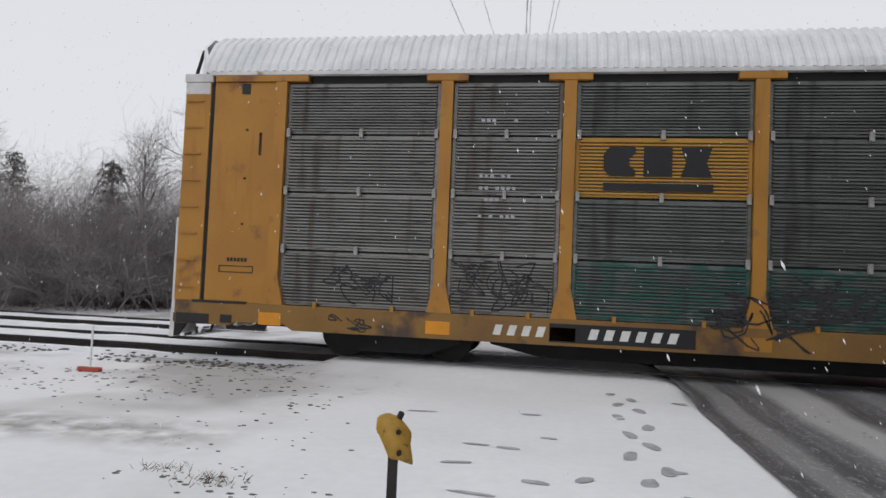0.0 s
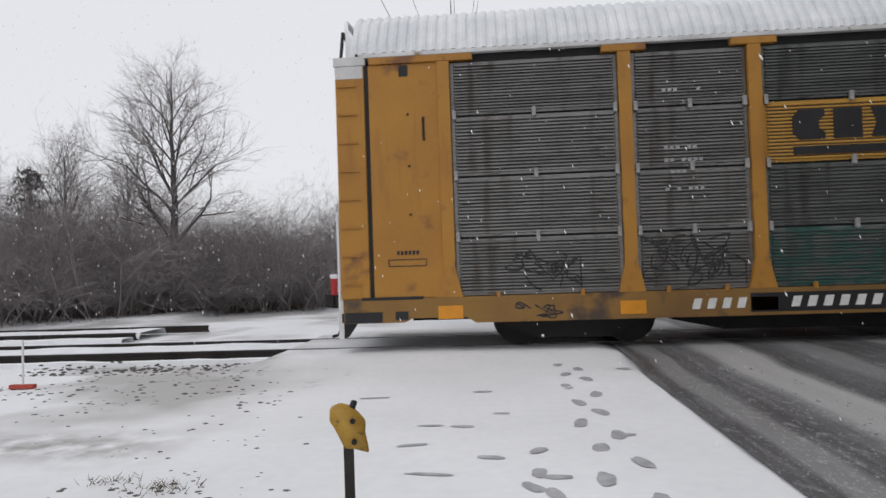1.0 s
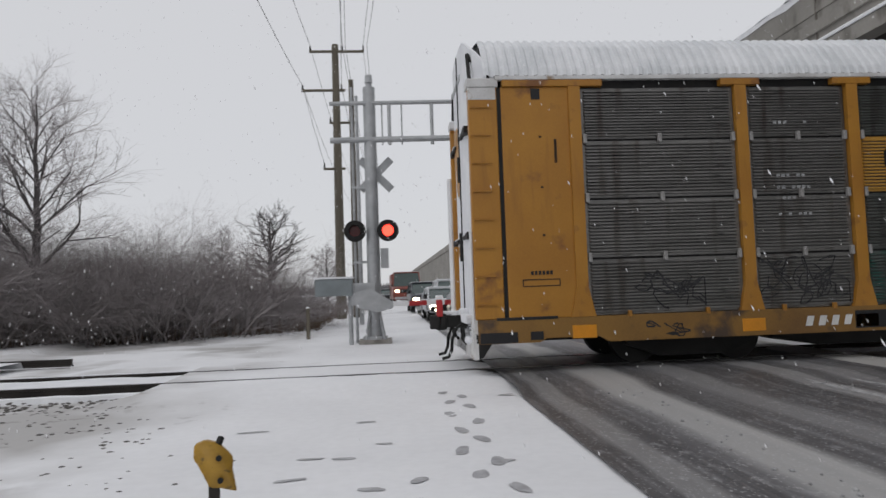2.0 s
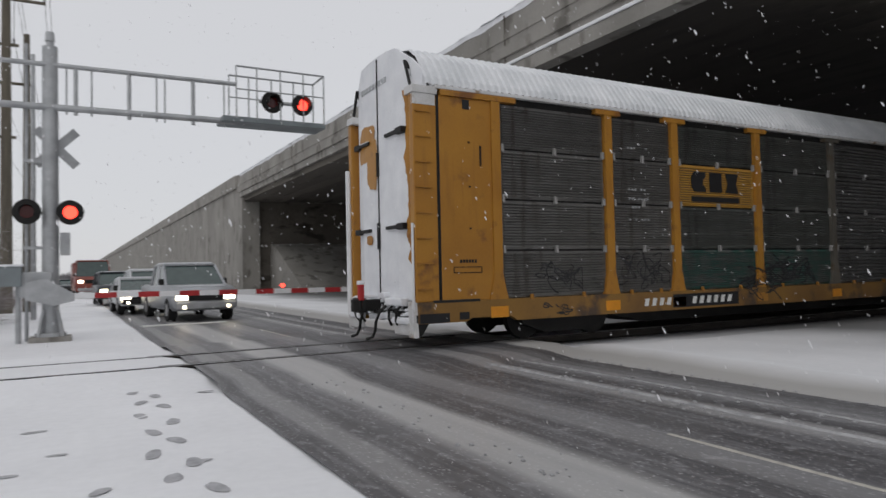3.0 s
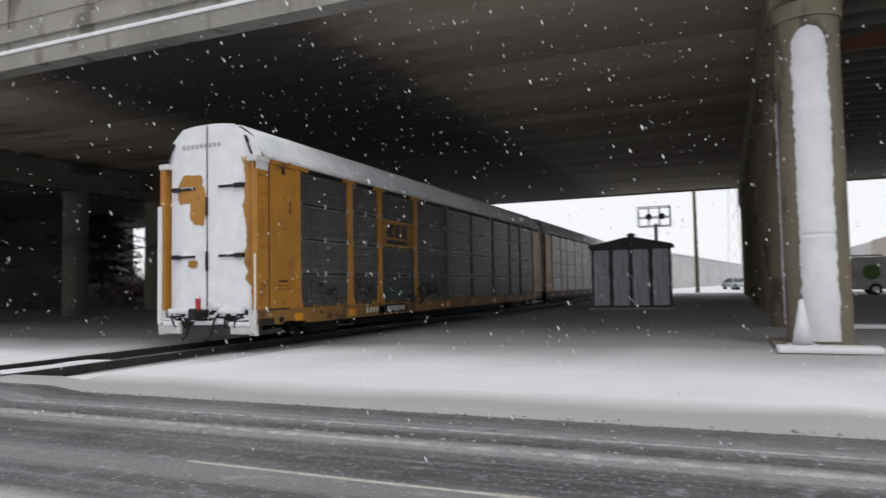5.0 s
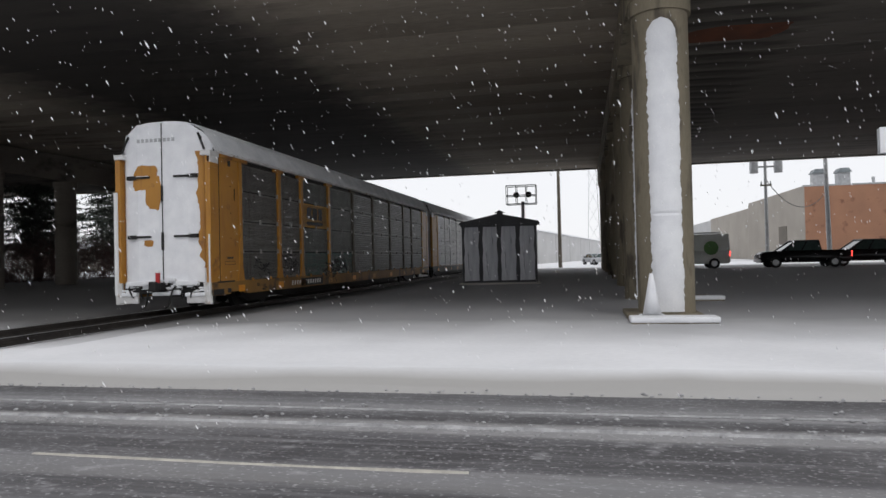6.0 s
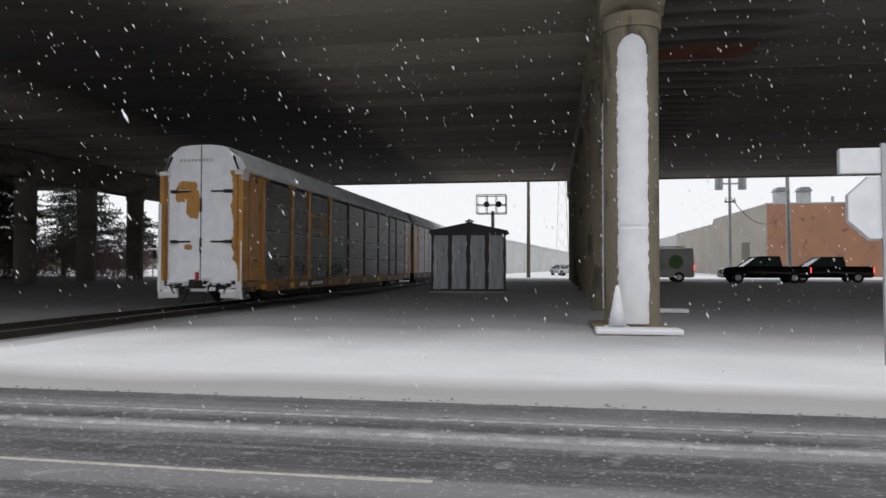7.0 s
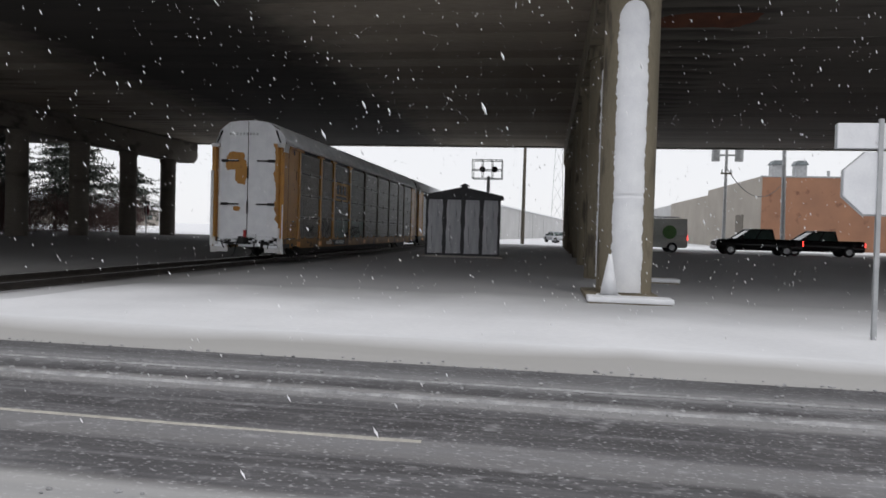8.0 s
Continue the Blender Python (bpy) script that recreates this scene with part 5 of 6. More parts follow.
def slush_lines():
    bm = BM()
    ragged_strip(bm, 5.68, 0.045, -40, 60, 0.04, 0.12, 0.022, 1)
    ragged_strip(bm, 6.3, 0.022, -40, 60, 0.036, 0.15, 0.016, 5)
    tagged(part("slush_ridges", bm, SLUSH), "long ridges of slush between wheel tracks", "slush", kind="stuff")
    paint = mat("worn_yellow_line", (0.50, 0.48, 0.42), (0.36, 0.345, 0.31), 8, 0.7, 0, 0.3)
    for y0, y1 in ((0.79, 4.16), (14.9, 18.0), (-9.0, -5.0)):
        bm = BM()
        ragged_strip(bm, 4.52, 0.04, y0, y1, 0.045, 0.15, 0.006, 11)
        tagged(part("lane_line", bm, paint), "worn pale lane line under slush", "road marking", "lane lines", "structure")
    bm = BM()
    box(bm, 2.0, 21.6, 0.0, 4.4, 22.0, 0.05)
    tagged(part("stop_line", bm, PALE_INK), "white stop line across the lane", "road marking", "lane lines", "structure")
    bm = BM()
    rng = random.Random(3)
    for i in range(900):
        x, y, r = 7.12 + rng.gauss(0, 0.05), rng.uniform(-8, 12), rng.uniform(0.008, 0.022)
        if i % 5:
            x = rng.choice((5.7, 6.3, 5.7, 3.1)) + rng.gauss(0, 0.16)
        q = bmesh.ops.create_icosphere(bm, subdivisions=1, radius=r)
        for v in q["verts"]:
            v.co = Vector((v.co.x + x, v.co.y * 1.3 + y, v.co.z * 0.7 + 0.04))
    tagged(part("slush_clods", bm, SLUSH), "loose grey clods of slush", "slush", kind="stuff")


marker_post()
stake()
traffic_cone()
stop_sign()
ground_bits()
slush_lines()


# ---- equipment hut and the far signal ----
def hut():
    h = thing("equipment_hut", pose(32.2, 3.98, 0.28, 0, 0, 4), "pale metal equipment hut with a low dark gable roof", "hut")
    pale = mat("pale_sheet_metal", (0.47, 0.475, 0.50), (0.28, 0.285, 0.31), 1.5, 0.5, 0.1, 0.1, 30, (0.12, 0.12, 0.13), 0.12, (3, 3, 0.3))
    dark = mat("dark_sheet_metal", (0.045, 0.045, 0.05), (0.03, 0.03, 0.033), 2, 0.6)
    bm = BM()
    box(bm, -1.0, -1.72, 0, 1.0, 1.72, 2.75)
    part("shell", bm, dark, h)
    bm = BM()
    prism(bm, [(-0.35, 0.14), (0.35, 0.12), (0.33, 0.6), (0.36, 1.1), (0.31, 1.5), (0.345, 2.0), (0.30, 2.64), (-0.31, 2.66), (-0.345, 2.2), (-0.30, 1.7), (-0.355, 1.2), (-0.32, 0.6)], "x", -0.025, 0.025)
    me = mesh_of("wall_sheet", bm, pale)
    for i in range(4):
        again("wall_sheet", me, h, pose(-1.01, -1.275 + i * 0.85, 0))
    bm = BM()
    prism(bm, [(-1.86, 2.72), (1.86, 2.72), (1.8, 2.82), (0.0, 3.20), (-1.8, 2.82)], "x", -1.12, 1.12)
    roof = part("roof", bm, dark, h, "dark gable roof")
    bm = BM()
    box(bm, -0.12, -0.14, 3.12, 0.12, 0.14, 3.30, 0.01)
    prism(bm, [(-0.24, 3.30), (0.24, 3.30), (0.0, 3.42)], "x", -0.2, 0.2)
    part("vent", bm, dark, roof)
    bm = BM()
    box(bm, -1.2, -1.85, -0.25, 1.2, 1.85, 0.03)
    part("base_slab", bm, CONCRETE, h)
    bm = BM()
    box(bm, -1.06, -1.76, 2.60, -1.02, 1.76, 2.72)
    part("trim", bm, dark, h)


def far_signal():
    fs = thing("railway_signal", pose(56, 5.0, 0.2), "railway signal platform on a steel mast", "signal")
    bm = BM()
    tube(bm, (0, 0, -0.3), (0, 0, 5.8), 0.16, 0.14, 12)
    part("mast", bm, GALV, fs)
    for z in (5.6, 6.3, 7.1):
        for a, b in (((-0.6, -1.1), (-0.6, 1.3)), ((0.6, -1.1), (0.6, 1.3)), ((-0.6, -1.1), (0.6, -1.1)), ((-0.6, 1.3), (0.6, 1.3))):
            part("cage_rail", tube(BM(), (*a, z), (*b, z), 0.035, seg=6), GREYBOX, fs)
    for x in (-0.6, 0.6):
        for y in (-1.1, -0.3, 0.5, 1.3):
            part("cage_post", tube(BM(), (x, y, 5.6), (x, y, 7.1), 0.03, seg=6), GREYBOX, fs)
    for y in (-0.5, 0.5):
        bm = BM()
        tube(bm, (-0.3, y, 6.35), (0.1, y, 6.35), 0.24, 0.22, 16)
        part("lamp_head", bm, BLACK, fs)


hut()
far_signal()
utility_pole("utility_pole", 70, 2.6, 14, (), "slim bare pole beyond the overpass", 0, 0.2)
utility_pole("utility_pole", 68, -16.45, 13.0, ((11.5, -0.2, 0.2, ()),), "pale utility pole with transformers", 0, 0.17)
utility_pole("utility_pole", 66, -21.1, 13.5, (), "leaning pale utility pole", 3.0, 0.22)
for y in (-1.1, 1.0):
    tr = thing("transformer", pose(67.9, -16.45 + y, 8.75), "grey can transformer hung on a pole", "transformer", "transformers")
    part("can", tube(BM(), (0, 0, 0), (0, 0, 1.1), 0.38, 0.38, 16), GALV, tr)
    part("bracket", box(BM(), -0.1, min(-y, -y * 0.3), 0.5, 0.1, max(-y, -y * 0.3), 0.65), GALV, tr)
wire((68, -16.45, 8.2), (85, -27, 8.2), 2.2, 0.04, "slack service cable to the building")
wire((68, -16.45, 11.5), (70, -70, 11.0), 0.6, 0.02)
# ---- vehicles ----
def vehicle(name, label, m, kind, paint, lights=True, tail=False):
    """A road vehicle, front towards -y."""
    v = thing(name, m, label, {"pickup": "pickup truck", "sedan": "car", "suv": "car", "van": "van", "dump": "truck"}[kind], "vehicles")
    L, W, H, hood, belt, cab0, cab1 = {"pickup": (5.8, 2.0, 1.9, 1.12, 1.18, 1.75, 3.9), "sedan": (4.7, 1.8, 1.45, 0.92, 0.95, 1.25, 4.1), "suv": (4.8, 1.95, 1.8, 1.08, 1.12, 1.3, 4.7), "van": (5.6, 2.1, 2.5, 1.2, 1.35, 1.0, 5.55), "dump": (8.0, 2.5, 2.9, 1.55, 1.65, 1.9, 3.6)}[kind]
    ax0, ax1, wr = 0.95, L - 1.1, 0.38 if kind != "dump" else 0.52
    sill = wr * 0.95
    bm = BM()
    prof = [(0.0, sill + 0.1), (0.06, sill), (L - 0.06, sill), (L, sill + 0.15), (L, belt - 0.05), (L - 0.1, belt), (cab0 - 0.4, belt), (0.35, hood), (0.03, hood - 0.18)]
    prism(bm, prof, "x", -W / 2, W / 2)
    bmesh.ops.bevel(bm, geom=[e for e in bm.edges], offset=0.07, segments=3, affect="EDGES")
    body = part("body", bm, paint, v, "", True)
    # cabin of glass with pillars and a roof
    rk = 0.75 if kind in ("sedan", "pickup", "suv") else 0.35
    rear = {"pickup": 0.15, "sedan": 0.9, "suv": 0.35, "van": 0.05, "dump": 0.1}[kind]
    bm = BM()
    b0, b1, t0, t1, iw, tw = cab0 - 0.45, cab1, cab0 + rk - 0.2, cab1 - rear, W / 2 - 0.05, W / 2 - 0.17
    lo = [bm.verts.new(p) for p in ((-iw, b0, belt - 0.06), (iw, b0, belt - 0.06), (iw, b1, belt - 0.06), (-iw, b1, belt - 0.06))]
    hi = [bm.verts.new(p) for p in ((-tw, t0, H - 0.08), (tw, t0, H - 0.08), (tw, t1, H - 0.08), (-tw, t1, H - 0.08))]
    for i in range(4):
        bm.faces.new((lo[i], lo[(i + 1) % 4], hi[(i + 1) % 4], hi[i]))
    bm.faces.new(hi)
    part("glazing", bm, GLASS if kind != "van" else paint, body, "dark glass" if kind != "van" else "")
    bm = BM()
    box(bm, -tw - 0.02, t0 - 0.05, H - 0.10, tw + 0.02, t1 + 0.05, H, 0.04)
    roof = part("roof", bm, paint, body)
    if lights:
        part("roof_snow", box(BM(), -tw + 0.04, t0 + 0.1, H, tw - 0.04, t1 - 0.05, H + 0.035, 0.015), SNOW, roof, "thin snow")
    for s in (-1, 1):
        for (y0, y1) in ((b0, t0), (b1, t1), ((b0 + b1) / 2, (t0 + t1) / 2)):
            part("pillar", tube(BM(), (s * (iw + 0.01), y0, belt - 0.06), (s * (tw + 0.01), y1, H - 0.06), 0.045, seg=6), paint, body)
        bm = BM()
        box(bm, s * (W / 2 + 0.02) - 0.09, b0 + 0.35, belt, s * (W / 2 + 0.02) + 0.09, b0 + 0.47, belt + 0.2, 0.03)
        part("mirror", bm, BLACK, body)
        bm = BM()
        box(bm, s * W * 0.37 - 0.17, -0.02, hood - 0.42, s * W * 0.37 + 0.17, 0.1, hood - 0.2, 0.02)
        part("headlight", bm, LAMP_GLOW if lights else GLASS, body, "lit headlamp" if lights else "")
        bm = BM()
        box(bm, s * W * 0.45 - 0.09, L - 0.06, belt - 0.45, s * W * 0.45 + 0.09, L + 0.012, belt - 0.08, 0.02)
        part("tail_light", bm, TAIL_GLOW if tail else RED_DARK, body)
        for y in (ax0, ax1):
            bm = BM()
            x0, x1 = sorted((s * W / 2, s * (W / 2 - 0.24)))
            tube(bm, (x0 - 0.01 * (s < 0), y, wr), (x1 + 0.01 * (s > 0), y, wr), wr, wr, 22)
            wh = part("wheel", bm, TYRE, v)
            bm = BM()
            tube(bm, (s * (W / 2 - 0.05), y, wr), (s * (W / 2 + 0.018), y, wr), wr * 0.58, wr * 0.55, 16)
            part("rim", bm, RIM, wh)
    if lights and kind != "dump":
        for x in (-W * 0.34, W * 0.34):
            part("fog_lamp", tube(BM(), (x, -0.085, sill + 0.12), (x, -0.065, sill + 0.12), 0.055, seg=12), LAMP_GLOW, body, "small lit fog lamp")
        part("hood_snow", box(BM(), -W * 0.36, 0.4, hood - 0.01, W * 0.36, cab0 - 0.6, hood + 0.03, 0.012), SNOW, body, "thin snow on the bonnet")
    bm = BM()
    box(bm, -W * 0.27, -0.012, hood - 0.45, W * 0.27, 0.06, hood - 0.17, 0.015)
    part("grille", bm, BLACK, body)
    bm = BM()
    box(bm, -W * 0.46, -0.07, sill + 0.06, W * 0.46, 0.1, sill + 0.26, 0.03)
    part("bumper", bm, GALV if kind in ("pickup", "dump") else BLACK, body)
    if kind == "pickup":
        bm = BM()
        box(bm, -W / 2 + 0.12, cab1 + 0.12, belt - 0.02, W / 2 - 0.12, L - 0.12, belt + 0.012)
        part("bed", bm, BLACK, body)
    if kind == "dump":
        bm = BM()
        prism(bm, [(3.8, 1.1), (L, 1.1), (L + 0.1, 2.75), (3.7, 2.75)], "x", -1.25, 1.25)
        part("dump_box", bm, paint, v)
    if kind == "van":
        bm = BM()
        tube(bm, (W / 2 - 0.02, 4.3, 1.5), (W / 2 + 0.012, 4.3, 1.5), 0.5, 0.5, 20)
        part("side_mark", bm, mat("van_green", (0.10, 0.24, 0.06), rough=0.5), body, "round green mark")
        bm = BM()
        for x in (-0.7, 0.7):
            tube(bm, (x, 1.5, H + 0.12), (x, 5.0, H + 0.12), 0.03, seg=6)
        for y in (1.6, 3.2, 4.9):
            tube(bm, (-0.8, y, H + 0.08), (0.8, y, H + 0.08), 0.03, seg=6)
        part("roof_rack", bm, GALV, body)
    return v


SILVER = mat("silver_paint", (0.42, 0.43, 0.45), (0.36, 0.37, 0.39), 2, 0.35, 0.5)
WHITEP = mat("white_car_paint", (0.62, 0.63, 0.65), (0.55, 0.56, 0.58), 2, 0.35)
BLACKP = mat("black_car_paint", (0.012, 0.012, 0.014), (0.018, 0.018, 0.02), 2, 0.25)
DARKP = mat("dark_blue_paint", (0.035, 0.04, 0.05), (0.025, 0.03, 0.036), 2, 0.3)
REDP = mat("red_truck_paint", (0.24, 0.055, 0.035), (0.18, 0.04, 0.03), 2, 0.4)
GREENP = mat("pale_green_paint", (0.66, 0.67, 0.64), (0.58, 0.59, 0.56), 2, 0.45)
vehicle("pickup_truck", "silver pickup truck waiting with its headlamps on", pose(3.95, 22.6, 0.03, 0, 0, 4), "pickup", SILVER)
vehicle("car", "white van-like car waiting behind the pickup", pose(3.3, 30.5, 0.03), "suv", WHITEP)
vehicle("car", "pale car waiting in the queue, headlamps lit", pose(2.75, 29.0, 0.03, 0, 0, 2), "sedan", WHITEP)
vehicle("car", "dark car waiting in the queue, headlamps lit", pose(2.5, 40.0, 0.03, 0, 0, 2), "suv", DARKP)
vehicle("dump_truck", "red dump truck at the back of the queue", pose(1.9, 58, 0.03, 0, 0, 2), "dump", REDP)
vehicle("car", "dark car behind the red truck", pose(0.0, 70, 0.03, 0, 0, 4), "sedan", DARKP)
vehicle("pickup_truck", "black pickup truck parked on the snowy lot", pose(52.0, -11.9, 0.30, 0, 0, 180), "pickup", BLACKP, False, True)
vehicle("pickup_truck", "black pickup truck with its tail lamps lit", pose(54.5, -17.0, 0.30, 0, 0, 180), "pickup", BLACKP, False, True)
vehicle("utility_van", "pale service van with a green mark and a roof rack", pose(53.0, -4.5, 0.30, 0, 0, 180), "van", GREENP, False, True)
vehicle("car", "dark parked car with snow on its windscreen", pose(30.0, -15.0, 0.15, 0, 0, 205), "sedan", DARKP, False)
vehicle("car", "pale parked car far beyond the overpass", pose(86, -1.2, 0.25, 0, 0, 120), "sedan", WHITEP, False)
vehicle("car", "silver parked car far beyond the overpass", pose(92, -0.2, 0.25, 0, 0, 110), "sedan", SILVER, False)


# ---- buildings and the distance ----
BRICK = mat("brown_brick", (0.37, 0.195, 0.12), (0.29, 0.155, 0.10), 0.4, 0.9, 0, 0.3, 12, (0.20, 0.10, 0.065), 0.1)
STUCCO = mat("grey_block_wall", (0.37, 0.34, 0.30), (0.31, 0.285, 0.25), 0.3, 0.9, 0, 0.2, 8)
PALEWALL = mat("pale_cladding", (0.50, 0.50, 0.50), (0.42, 0.42, 0.42), 0.2, 0.8)


def warehouse():
    w = thing("brick_building", pose(0, 0, 0), "brown brick commercial building with a grey side wall", "building", kind="structure")
    part("brick_wall", box(BM(), 85.0, -90, -0.3, 85.35, -24.7, 8.8), BRICK, w)
    part("side_wall", box(BM(), 85.02, -25.0, -0.3, 112, -24.6, 8.9), STUCCO, w)
    part("roof", box(BM(), 85.2, -90, 8.3, 112, -24.8, 8.6), SNOW, w, "snowy flat roof")
    part("coping", box(BM(), 84.95, -90, 8.8, 85.45, -24.55, 8.98), GALV, w)
    part("rear_wall", box(BM(), 112, -90, -0.3, 112.3, -24.6, 8.6), STUCCO, w)
    for i in range(2):
        unit = part("roof_unit", box(BM(), 88, -27.9 - 2.7 * i, 8.6, 89.3, -26.6 - 2.7 * i, 10.6, 0.05), GALV, w, "grey rooftop unit")
        part("cowl", prism(BM(), [(-28.05 - 2.7 * i, 10.6), (-26.45 - 2.7 * i, 10.6), (-26.8 - 2.7 * i, 11.1), (-27.7 - 2.7 * i, 11.1)], "x", 87.85, 89.45), GREYBOX, unit, "darker cowl")
    for y in (-33, -36.5):
        part("roof_pipe", tube(BM(), (88, y, 8.6), (88, y, 9.9), 0.12, 0.2, 8), GALV, w)
    part("side_door", box(BM(), 92, -24.6, 0, 95.5, -24.53, 4.6), SOFFIT, w, "tall dark recess")
    part("entrance", box(BM(), 84.9, -47, 0, 85.01, -42.5, 3.0), GLASS, w)
    low = thing("grey_building", pose(0, 0, 0), "low grey building behind the brick one", "building", kind="structure")
    part("wall", box(BM(), 116, -60, -0.3, 150, -25.5, 8.4), STUCCO, low)
    part("wing", box(BM(), 150, -60, -0.3, 190, -27.0, 8.6), PALEWALL, low)
    for k in range(7):
        fw = thing("storage_shed", pose(110 + k * 17.5, 7.5 - k * 2.1, 0, 0, 0, -7), "pale box-shaped shed in a far row", "building", "far sheds")
        part("wall", box(BM(), 0, 0, -0.3, 16.8, 5.0, 5.6, 0.05), PALEWALL, fw)
        part("roof", box(BM(), -0.1, -0.2, 5.6, 16.9, 5.2, 5.8), SNOW, fw)


def house(x, y, w, d, h, label):
    hs = thing("distant_house", pose(x, y, 0.2), label, "house", "distant houses")
    part("wall", box(BM(), 0, 0, -0.3, w, d, h), STUCCO, hs)
    bm = BM()
    prism(bm, [(-0.4, h), (d + 0.4, h), (d / 2, h + d * 0.28)], "x", -0.3, w + 0.3)
    part("roof", bm, SNOW, hs)
    for i in range(3):
        part("window", box(BM(), w * (0.18 + 0.28 * i), -0.03, h * 0.4, w * (0.30 + 0.28 * i), 0.02, h * 0.72), GLASS, hs)


def pylon(x, y, h):
    p = thing("lattice_pylon", pose(x, y, 0), "pale lattice power pylon in the distance", "pylon")
    bm = BM()
    n = 9
    for i in range(n):
        z0, z1 = h * i / n, h * (i + 1) / n
        w0, w1 = 4.0 * (1 - i / n) + 0.8, 4.0 * (1 - (i + 1) / n) + 0.8
        for sx, sy in ((-1, -1), (1, -1), (1, 1), (-1, 1)):
            tube(bm, (sx * w0 / 2, sy * w0 / 2, z0), (sx * w1 / 2, sy * w1 / 2, z1), 0.10, seg=4)
            tube(bm, (sx * w0 / 2, sy * w0 / 2, z0), (-sy * w1 / 2, sx * w1 / 2, z1), 0.06, seg=4)
    for z in (0.62, 0.76, 0.9):
        tube(bm, (0, -6, h * z), (0, 6, h * z), 0.15, seg=4)
    part("frame", bm, GALV, p)


warehouse()
for i, (y, lean) in enumerate(((-20.6, 3), (-23.2, -5), (-23.7, 5), (-27.4, 2))):
    bl = thing("bollard", pose(80, y, 0.25, lean, 0, 0), "white steel bollard before the building", "bollard", "bollards")
    part("shaft", tube(BM(), (0, 0, -0.2), (0, 0, 1.9), 0.12, 0.12, 10), WHITE, bl)
    part("base", tube(BM(), (0, 0, -0.2), (0, 0, 0.1), 0.2, 0.2, 10), CONCRETE, bl)
rs = thing("road_sign", pose(59.0, 37.4, 0.28, 0, 0, 58), "small red octagonal sign on a post beyond the columns", "road sign")
part("post", tube(BM(), (0, 0, -0.2), (0, 0, 2.9), 0.05, 0.05, 8), GALV, rs)
part("plate", prism(BM(), [(0.5 * math.cos(radians(22.5 + 45 * i)), 2.3 + 0.5 * math.sin(radians(22.5 + 45 * i))) for i in range(8)], "y", -0.08, -0.055), mat("dark_red_sign", (0.20, 0.03, 0.035), (0.15, 0.025, 0.03), 3, 0.5), rs, "dark red octagonal plate")
part("upper_plate", box(BM(), -0.5, -0.08, 2.86, 0.5, -0.055, 3.1), BLACK, rs, "dark name plate, unreadable")
for z, w in ((10.8, 1.25), (7.6, 0.5)):
    ca = thing("crossarm", pose(67.85, -16.45, z), "pale crossarm bolted to the transformer pole", "crossarm", "crossarms")
    part("beam", box(BM(), -0.08, -w, -0.07, 0.08, w, 0.07, 0.01), WOODPOLE, ca)
    for y in (-w + 0.1, w - 0.1):
        part("insulator", tube(BM(), (0, y, 0.06), (0, y, 0.4), 0.07, 0.04, 8), GREYBOX, ca)
house(135, 118, 18, 9, 5, "grey house beyond the snow field")
house(170, 120, 26, 10, 5, "long low house beyond the snow field")
house(120, 150, 16, 9, 5.5, "grey house beyond the snow field")
pylon(260, -3, 60)


# ---- trees and shrubs ----
BARK = mat("frosted_bark", (0.12, 0.11, 0.11), (0.065, 0.06, 0.06), 3, 0.95, 0, 0.2)
TWIG = mat("grey_twigs", (0.36, 0.33, 0.33), (0.19, 0.168, 0.17), 1.2, 1.0, col3=(0.17, 0.16, 0.165), amount=0.15)
NEEDLE = mat("dark_needles", (0.115, 0.13, 0.11), (0.06, 0.072, 0.062), 2, 0.9, col3=(0.30, 0.32, 0.33), amount=0.14)
FROST = mat("frosted_twigs", (0.30, 0.29, 0.30), (0.20, 0.19, 0.20), 2, 1.0)


def limb(vs, fs, a, b, r0, r1, seg=3):
    d = (b - a)
    if d.length < 1e-5:
        return
    d.normalize()
    u = d.orthogonal().normalized()
    v = d.cross(u)
    k = len(vs)
    for p, r in ((a, r0), (b, r1)):
        for i in range(seg):
            q = 2 * math.pi * i / seg
            vs.append(p + (u * math.cos(q) + v * math.sin(q)) * r)
    for i in range(seg):
        fs.append((k + i, k + (i + 1) % seg, k + seg + (i + 1) % seg, k + seg + i))


def from_lists(name, vs, fs, material):
    me = bpy.data.meshes.new(name)
    me.from_pydata([tuple(v) for v in vs], [], fs)
    me.materials.append(material)
    return me


def grow(vs, fs, p, d, length, r, depth, rng, spread, up=0.10, thin=None, least=0.0):
    steps = 3
    for i in range(steps):
        d = (d + Vector((rng.gauss(0, 0.10), rng.gauss(0, 0.10), up * rng.uniform(0.2, 1)))).normalized()
        q = p + d * (length / steps)
        r1 = r * 0.86
        tgt = (vs, fs) if (thin is None or r > 0.02) else thin
        limb(*tgt, p, q, max(r, least), max(r1, least), 6 if r > 0.05 else 3)
        p, r = q, r1
        if depth > 0 and (i > 0 or depth < 4):
            for _ in range(rng.choice((1, 2)) if depth > 1 else 2):
                side = Vector((rng.gauss(0, 1), rng.gauss(0, 1), rng.gauss(0.15, 0.5)))
                side = (side - d * side.dot(d)).normalized()
                nd = (d * math.cos(spread) + side * math.sin(spread) * rng.uniform(0.7, 1.2)).normalized()
                grow(vs, fs, p, nd, length * rng.uniform(0.55, 0.78), r * rng.uniform(0.5, 0.68), depth - 1, rng, spread, up, thin, least)


